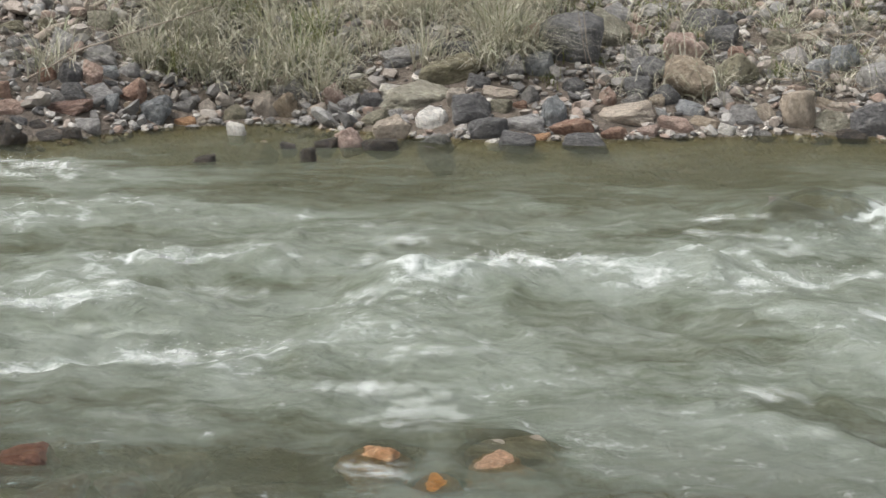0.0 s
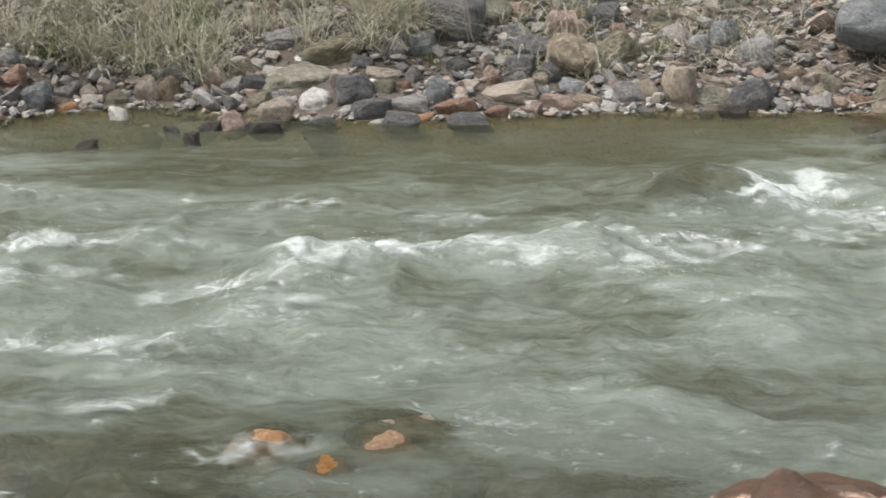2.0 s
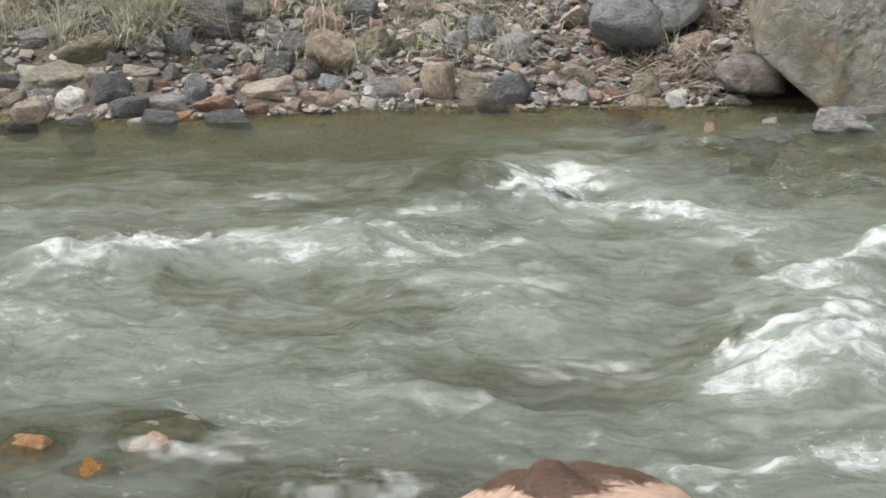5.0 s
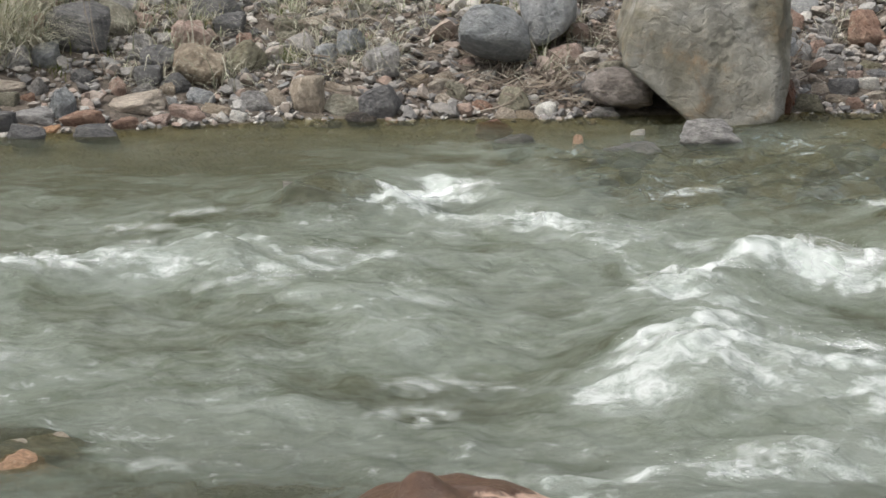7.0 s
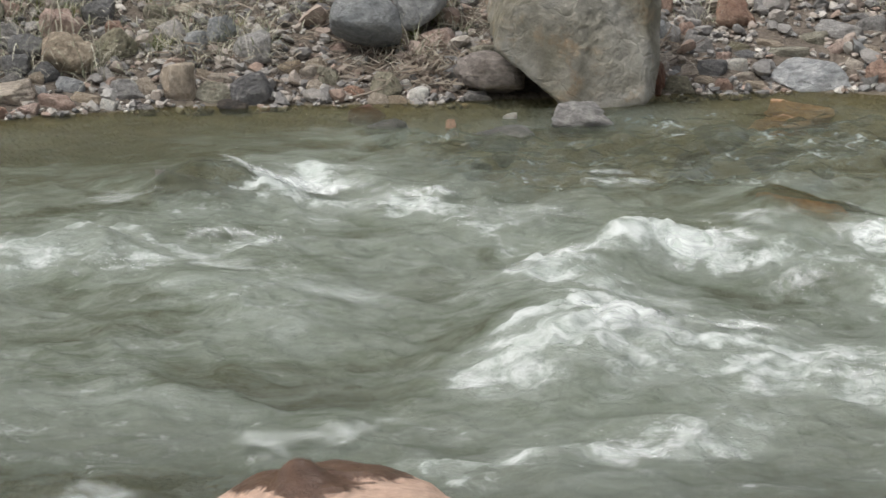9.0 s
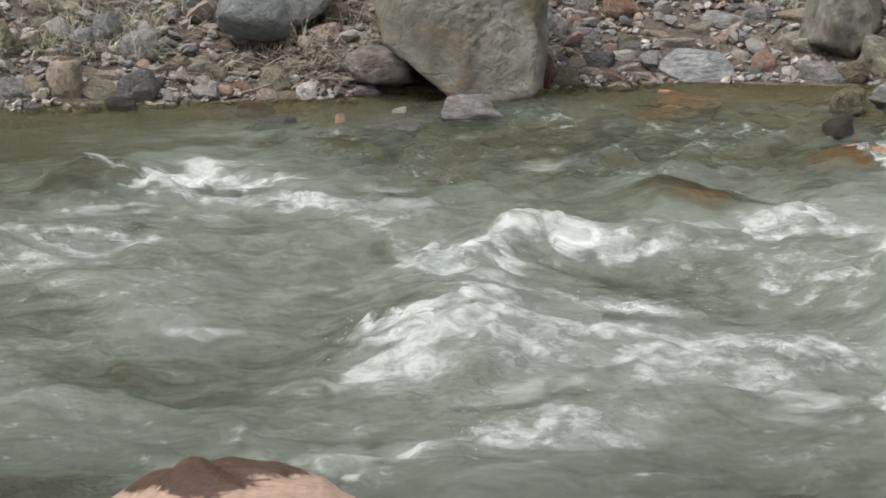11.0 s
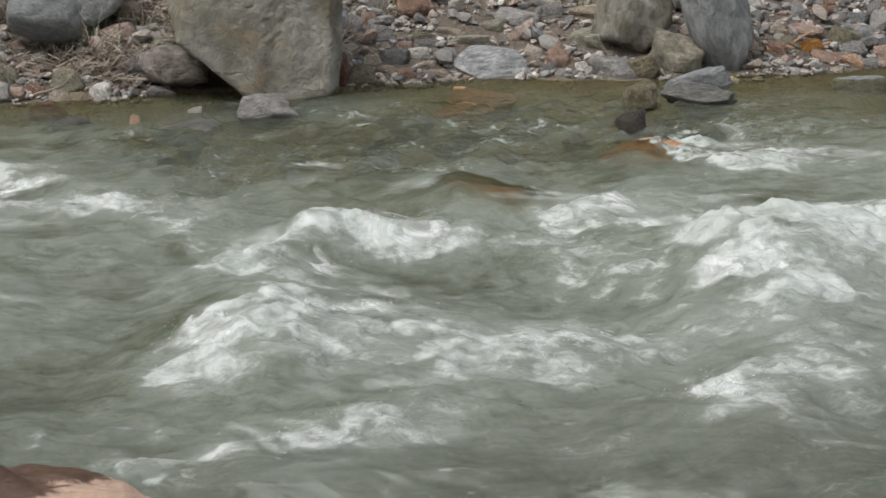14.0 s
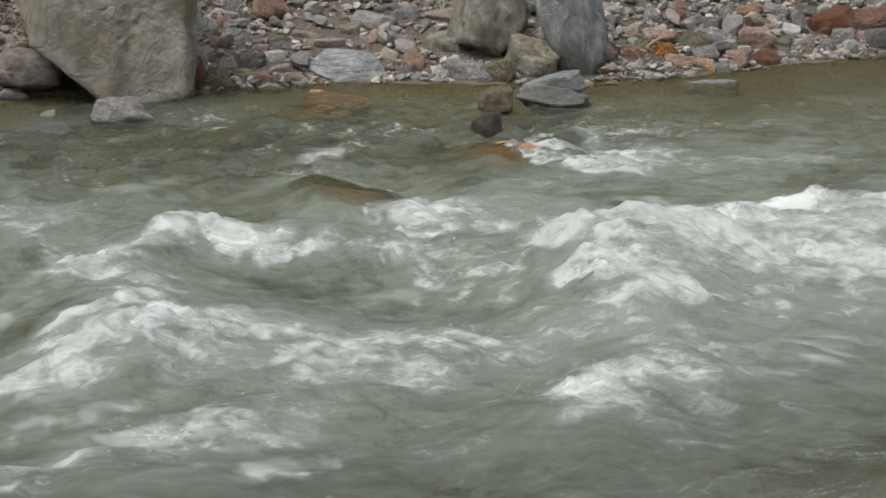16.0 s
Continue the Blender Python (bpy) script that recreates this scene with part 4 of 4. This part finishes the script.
def joined(name, parts, material):
    """Many small pieces, given as vertex and triangle arrays, in one mesh."""
    vs, fs, at = [], [], 0
    for v, f in parts:
        vs.append(v)
        fs.append(f + at)
        at += len(v)
    me = bpy.data.meshes.new(name)
    v, f = np.vstack(vs).astype(np.float32), np.vstack(fs).astype(np.int32)
    k = f.shape[1]
    me.vertices.add(len(v))
    me.vertices.foreach_set("co", v.ravel())
    me.loops.add(f.size)
    me.loops.foreach_set("vertex_index", f.ravel())
    me.polygons.add(len(f))
    me.polygons.foreach_set("loop_start", np.arange(len(f), dtype=np.int32) * k)
    me.polygons.foreach_set("use_smooth", np.zeros(len(f), dtype=bool))
    me.update(calc_edges=True)
    me.materials.append(material)
    return me


def pebble_shapes(first, level):
    shapes = []
    for k in range(12):
        me = rock_mesh("pebble", first + k, level=level, planes=5, rough=0.06)
        shapes.append((np.array([p.co[:] for p in me.vertices]), np.array([p.vertices[:] for p in me.polygons])))
        bpy.data.meshes.remove(me)
    return shapes


def strewn(name, label, category, count, seed, shapes, mean, spread_, lo, hi, d0, d1, lift, dense=0.0):
    """Stones of one size class, strewn over the bank and joined."""
    rng = np.random.RandomState(seed)
    x = rng.uniform(-4.4, 13.5, count)
    d = d0 + (d1 - d0) * rng.uniform(0, 1, count) ** (1 + dense)
    y = shore(x) + d
    s = np.clip(rng.lognormal(mean, spread_, count), lo, hi)
    z = ground_z(x, y) + lift * s
    big = np.array(BIG)
    free = ((x[:, None] - big[:, 0]) ** 2 + (y[:, None] - big[:, 1]) ** 2 > (0.8 * big[:, 2] + 0.3 * s[:, None]) ** 2).all(axis=1)
    parts = []
    for i in range(count):
        if not free[i]:
            continue
        v, f = shapes[rng.randint(len(shapes))]
        m = Euler((rng.normal(0, 0.35), rng.normal(0, 0.35), rng.uniform(0, 6.3))).to_matrix()
        v = (v * (s[i], s[i] * rng.uniform(0.6, 1), s[i] * rng.uniform(0.4, 0.8))) @ np.array(m).T
        parts.append((v + (x[i], y[i], z[i]), f))
    ob = new(name, joined(name, parts, PEBBLES))
    tagged(ob, label, category, kind="stuff")


strewn("cobbles", "loose grey tan and red cobbles of the bank", "cobbles", 230, 7, pebble_shapes(40, 3), -2.0, 0.28, 0.09, 0.26, 0.03, 2.4, 0.2, 0.1)
strewn("rubble", "heaped angular grey and brown rubble of the bank", "rubble", 3800, 13, pebble_shapes(80, 2), -2.5, 0.42, 0.035, 0.24, 0.0, 3.0, 0.32, 0.2)
strewn("gravel", "mixed grey tan and red gravel on the bank", "gravel", 13000, 11, pebble_shapes(60, 1), -3.05, 0.42, 0.02, 0.1, -0.08, 2.6, 0.15, 0.6)

# ---- grass and sticks ----


def grass_tuft(x, y, blades, height, material, seed, label, droop=1.0):
    rng = np.random.RandomState(seed)
    vs, fs = [], []
    for _ in range(blades):
        a, r = rng.uniform(0, 6.283), abs(rng.normal(0, 0.09))
        bx, by = r * math.cos(a), r * math.sin(a)
        bz = float(ground_z(x + bx, y + by)) - float(ground_z(x, y)) - 0.02
        ln = height * rng.uniform(0.45, 1.15)
        lean = rng.uniform(0.1, 1.0) ** 0.8 * droop
        way = a + rng.normal(0, 0.9)
        lx, ly = math.cos(way) + 0.15 * math.sin(seed), math.sin(way) - 0.45
        wd = rng.uniform(0.003, 0.007)
        sx, sy = -math.sin(way) * wd, math.cos(way) * wd
        base = len(vs)
        for k in range(5):
            t = k / 4
            out = ln * lean * t ** 1.7
            up = ln * (t - 0.62 * lean * t ** 2.2)
            g = 1 - 0.85 * t
            px, py, pz = bx + lx * out, by + ly * out, bz + up
            vs += [(px - sx * g, py - sy * g, pz), (px + sx * g, py + sy * g, pz)]
            if k:
                q = base + 2 * k
                fs.append((q - 2, q - 1, q + 1, q))
    ob = new("grass_tuft", joined("grass_tuft", [(np.array(vs), np.array(fs))], material))
    ob.location = (x, y, float(ground_z(x, y)))
    return tagged(ob, label, "grass", "grass on the bank", "stuff")


def plant_grass():
    rng = np.random.RandomState(23)
    dry = "dry straw-coloured grass drooping over the stones"
    for i in range(120):
        x = rng.uniform(-2.15, 0.75)
        low = 0.42 + 0.5 * smooth(-0.9, -0.3, x) + 0.4 * smooth(-1.6, -2.1, x)
        d = low + 1.9 * rng.rand() ** 1.2
        grass_tuft(x, float(shore(x)) + d, 90, rng.uniform(0.3, 0.68), STRAW if rng.rand() < 0.9 else GREEN, 100 + i, dry, 1.35)
    for i in range(95):
        x = rng.uniform(1.0, 4.7)
        d = rng.uniform(0.5, 2.4)
        grass_tuft(x, float(shore(x)) + d, 26, rng.uniform(0.18, 0.46), STRAW, 200 + i, "thin dry grass among the stones", 1.6)
    for i in range(38):
        x = rng.uniform(0.5, 4.5)
        d = rng.uniform(0.75, 2.0)
        grass_tuft(x, float(shore(x)) + d, 55, rng.uniform(0.1, 0.2), GREEN, 300 + i, "fresh green grass sprouting between stones")
    for i in range(14):
        x = rng.uniform(5.8, 8.0)
        d = rng.uniform(0.9, 2.2)
        grass_tuft(x, float(shore(x)) + d, 30, rng.uniform(0.14, 0.3), STRAW, 350 + i, "thin dry grass among the stones", 1.5)
    for i in range(12):
        x = rng.uniform(-3.4, -1.9)
        d = rng.uniform(0.9, 2.2)
        grass_tuft(x, float(shore(x)) + d, 24, rng.uniform(0.3, 0.6), STRAW, 370 + i, "thin dry grass hanging over brown stones", 1.3)
    for i in range(50):
        x = rng.uniform(-6, 15)
        d = rng.uniform(3.4, 7.5)
        grass_tuft(x, float(shore(x)) + d, 90, rng.uniform(0.3, 0.6), STRAW, 400 + i, "dry grass high on the bank")


plant_grass()


def stick(name, label, points, thick, material, group=""):
    """A bent, tapering branch or stalk through a few points."""
    rng = np.random.RandomState(int(abs(points[0][0] * 100)) + 3)
    vs, fs, sides = [], [], 6
    pts = []
    for (a, b) in zip(points[:-1], points[1:]):
        for k in range(4):
            pts.append(np.array(a) + (np.array(b) - np.array(a)) * k / 4 + rng.normal(0, 0.15 * thick, 3))
    pts.append(np.array(points[-1]))
    for i, q in enumerate(pts):
        ahead = pts[min(i + 1, len(pts) - 1)] - pts[max(i - 1, 0)]
        ahead = ahead / np.linalg.norm(ahead)
        side = np.cross(ahead, (0.2, -0.9, 0.4))
        side /= np.linalg.norm(side)
        up = np.cross(side, ahead)
        r = thick / 2 * (1 - 0.6 * i / len(pts)) * rng.uniform(0.88, 1.12)
        for k in range(sides):
            c = 6.283 * k / sides
            vs.append(q + r * (math.cos(c) * side + math.sin(c) * up))
        if i:
            o = (i - 1) * sides
            fs += [(o + k, o + (k + 1) % sides, o + sides + (k + 1) % sides, o + sides + k) for k in range(sides)]
    ob = new(name, joined(name, [(np.array(vs), np.array(fs))], material))
    for pl in ob.data.polygons:
        pl.use_smooth = True
    if name == "branch" and len(points) > 2:
        a, b = np.array(points[1]), np.array(points[-1])
        tip = a + 0.45 * (b - a) + (0.0, -0.05, 0.10)
        side = stick("twig", "thin side twig", [tuple(a), tuple((a + tip) / 2 + (0.02, 0, 0.03)), tuple(tip)], 0.45 * thick, material)
        side.parent = ob
    if name == "twig":
        return ob
    return tagged(ob, label, "branch" if name == "branch" else "stalk", group)


stick('branch', 'long thin dead branch lying across the stones', [(-2.85, 14.58, 0.32), (-2.43, 14.53, 0.54), (-2.00, 14.48, 0.68), (-1.53, 14.58, 0.83)], 0.014, TWIG)
stick('branch', 'thick weathered driftwood branch on the bank', [(-2.88, 15.10, 0.54), (-2.64, 15.58, 0.66), (-2.43, 15.68, 0.82)], 0.07, TWIG)
stick('stalk', 'tall pale dry stalk standing among the stones', [(1.07, 14.81, 0.26), (0.99, 14.79, 0.51), (0.94, 14.77, 0.90)], 0.010, TWIG)
stick('stalk', 'tall pale dry stalk standing among the stones', [(0.98, 15.13, 0.42), (0.96, 15.11, 0.56), (0.92, 15.09, 0.92)], 0.008, TWIG)
stick('stalk', 'thin dry stalk leaning over the stones', [(1.48, 14.73, 0.23), (1.57, 14.68, 0.48), (1.59, 14.66, 0.68)], 0.007, TWIG)
stick('branch', 'grey twig lying on the gravel', [(4.47, 14.12, 0.03), (4.36, 14.17, 0.21), (4.24, 14.27, 0.39)], 0.012, TWIG)
stick('branch', 'forked grey twig on the gravel', [(4.40, 14.16, 0.05), (4.21, 14.19, 0.07), (4.09, 14.22, 0.17)], 0.009, TWIG)
stick('branch', 'pale broken stick among gravel', [(3.54, 14.20, 0.03), (3.77, 14.23, 0.08), (3.98, 14.26, 0.10)], 0.016, TWIG)
stick('stalk', 'short pale dry stem beside the great boulder', [(4.66, 14.56, 0.23), (4.66, 14.54, 0.36)], 0.012, TWIG)
stick('branch', 'weathered orange-brown driftwood log on the gravel', [(8.87, 13.43, 0.15), (9.12, 13.45, 0.15), (9.49, 13.47, 0.16)], 0.06, LOG)
stick('branch', 'thin grey twig at the waterline', [(6.38, 14.05, 0.06), (6.50, 13.93, 0.02), (6.61, 13.88, 0.00)], 0.009, TWIG)
stick('stalk', 'dry grass stem leaning over the boulders', [(1.02, 14.89, 0.29), (0.97, 14.84, 0.51), (0.92, 14.79, 0.79)], 0.007, TWIG)


def litter():
    """Chips of wood, stems and dead leaves washed up between the stones."""
    rng = np.random.RandomState(31)
    parts = []
    for i in range(900):
        x = rng.uniform(2.3, 6.2) if i % 3 else rng.normal(4.15, 0.28)
        y = float(shore(x)) + rng.uniform(0.05, 1.5)
        if i % 3 == 0:
            y = float(shore(x)) + abs(rng.normal(0.35, 0.15))
        z = float(ground_z(x, y)) + rng.uniform(0.02, 0.09)
        a, ln, wd = rng.uniform(0, 6.28), rng.uniform(0.05, 0.22), rng.uniform(0.003, 0.008)
        c, n, t = math.cos(a) * ln / 2, math.sin(a) * ln / 2, rng.normal(0, 0.25) * ln
        v = np.array([(-c, -n - wd, -t), (-c, -n + wd, -t), (c, n + wd * 0.5, t), (c, n - wd * 0.5, t),
                      (-c, -n, -t + wd * 2), (c, n, t + wd)])
        f = np.array([(0, 1, 2), (0, 2, 3), (1, 4, 5), (1, 5, 2), (4, 0, 3), (4, 3, 5)])
        parts.append((v + (x, y, z), f))
    tagged(new("driftwood_litter", joined("driftwood_litter", parts, CHIPS)), "dry twigs and wood chips washed up among the gravel", "litter", kind="stuff")


litter()

# ---- what the river carries: foam and ripples that drift, crests that surge ----
FLOW = 1.5
SECONDS = 16.0


def crest_mesh(cx, cy, lx, ly, seed, foam):
    """A sheet of breaking foam that lies over one standing wave, its rim sunk under the surface."""
    z0 = float(water_z(cx, cy))

    def z_of(X, Y):
        r = (X / lx * 2) ** 2 + (Y / ly * 2) ** 2
        return water_surface(cx + X, cy + Y) - z0 + 0.02 + 0.012 * fbm(X * 7, Y * 5, seed, 2, 0.6) * (1 - smooth(0.2, 0.9, r)) - 0.05 * smooth(0.5, 1.0, r)

    def f_of(X, Y):
        return np.clip(1 - ((X / lx * 2) ** 2 + (Y / ly * 2) ** 2), 0, 1) * foam
    return grid_mesh("wave_crest", np.linspace(-lx / 2, lx / 2, 44), np.linspace(-ly / 2, ly / 2, 26), z_of, {"foam": f_of})


def spray_mesh(cx, cy, sheet, count, seed):
    """Drops thrown up from a crest: tiny uneven beads just over its foam."""
    rng = np.random.RandomState(seed)
    co = np.array([v.co[:] for v in sheet.vertices])
    fo = np.zeros(len(co), dtype=np.float32)
    sheet.attributes["foam"].data.foreach_get("value", fo)
    pick = rng.choice(len(co), count, p=fo ** 2 / (fo ** 2).sum())
    bead = np.array(((1, 0, 0), (-1, 0, 0), (0, 1, 0), (0, -1, 0), (0, 0, 1), (0, 0, -1)), float)
    tri = np.array(((0, 2, 4), (2, 1, 4), (1, 3, 4), (3, 0, 4), (2, 0, 5), (1, 2, 5), (3, 1, 5), (0, 3, 5)))
    parts = []
    for k in pick:
        r = rng.uniform(0.0006, 0.002)
        up = abs(rng.normal(0, 0.025))
        parts.append((bead * (r * rng.uniform(1, 2.2), r, r) + co[k] + (rng.normal(0, 0.04), rng.normal(0, 0.04), up), tri))
    return joined("spray", parts, DROPS)


def foam_mesh(seed, lx, ly):
    def z_of(X, Y):
        return 0.012 + 0.005 * fbm(X * 6, Y * 5, seed, 2) - 0.03 * smooth(0.5, 1.0, (X / lx * 2) ** 2 + (Y / ly * 2) ** 2)

    def f_of(X, Y):
        return np.clip(1 - ((X / lx * 2) ** 2 + (Y / ly * 2) ** 2), 0, 1) * 0.8
    return grid_mesh("foam_patch", np.linspace(-lx / 2, lx / 2, 30), np.linspace(-ly / 2, ly / 2, 14), z_of, {"foam": f_of})


def drift_rows(x, y, speed, lift):
    t = np.linspace(0, SECONDS, 33)
    px, py, e = x + speed * t, y + 0.05 * np.sin(1.3 * t + x), 0.15
    z0, z1 = water_z(px - e, py), water_z(px + e, py)
    tip = -0.7 * np.degrees(np.arctan2(z1 - z0, 2 * e))
    return [(float(t[i]), pose(px[i], py[i], (z0[i] + z1[i]) / 2 + lift, 0, tip[i], 6 * math.sin(0.9 * t[i] + y))) for i in range(33)]


def build_drift():
    rng = np.random.RandomState(5)
    foams = [foam_mesh(s, 0.5 + 0.16 * (s % 4), 0.4 + 0.12 * (s % 3)) for s in range(8)]
    for me in foams:
        me.materials.append(FOAM)
    rips = [foam_mesh(40 + s, 0.8 + 0.15 * s, 0.42 + 0.05 * s) for s in range(5)]
    for me in rips:
        me.name = "streak"
        me.materials.append(VEIL)
    # lanes of the current: what drifts in one lane keeps its distance
    out = []
    lanes = 13
    speeds = [FLOW * (0.85 + 0.3 * rng.rand()) for _ in range(lanes)]
    for i in range(182):
        lane, slot = i % lanes, i // lanes
        x = -27.5 + 2.6 * slot + rng.uniform(0, 1.5)
        y = 5.15 + 0.48 * lane + rng.uniform(-0.06, 0.06)
        if i % 5 == 2:
            ob = tagged(new("milky_streak", rips[rng.randint(5)]), "milky streak of bubbles running with the current", "foam", "running streaks")
            out.append((ob, drift_rows(x, y, speeds[lane], 0.004)))
        else:
            ob = tagged(new("foam_patch", foams[rng.randint(8)]), "torn patch of white foam drifting downstream", "foam", "drifting foam")
            out.append((ob, drift_rows(x, y, speeds[lane], 0.016)))
    return out


def build_surges():
    rng = np.random.RandomState(9)
    out = []
    for j, (x0, y0, x1, y1, h, w, s, tail) in enumerate(CRESTS):
        for k in range(1):
            t0 = 0.35 + 0.3 * rng.rand()
            cx, cy = x0 + t0 * (x1 - x0) + 0.12, y0 + t0 * (y1 - y0)
            me = crest_mesh(cx, cy, 0.6 + 0.5 * rng.rand(), 0.5 + 0.4 * rng.rand(), 70 + 2 * j + k, 0.25 + 0.75 * s)
            me.materials.append(CREST)
            drops = spray_mesh(cx, cy, me, 110, 70 + 2 * j + k)
            ob = tagged(new("wave_crest", me), "breaking white crest of a standing wave", "wave", "standing wave crests")
            tagged(new("spray", drops), "fine drops thrown from the crest", kind="stuff").parent = ob
            p, q, a = rng.uniform(0, 6.28), rng.uniform(2.6, 4.4), 0.0
            t = np.linspace(0, SECONDS, 65)
            dx = 0.13 * np.sin(q * t + p) + 0.08 * np.sin(1.7 * q * t)
            z = water_z(cx + dx, cy + 0 * t) - 0.012 + 0.02 * np.sin(1.3 * q * t + p + 1.2) + 0.004 * k
            rows = [(float(t[i]), pose(cx + dx[i], cy + 0.05 * math.sin(0.8 * q * t[i] + p), z[i], 1.5 * math.sin(q * t[i]), 2 * math.sin(q * t[i] + p),
                                       a + 6 * math.sin(0.6 * q * t[i] + p))) for i in range(65)]
            out.append((ob, rows))
    return out


DRIFT, SURGES = build_drift(), build_surges()


def motions():
    for ob, rows in DRIFT + SURGES:
        walk(ob, rows)


motions()
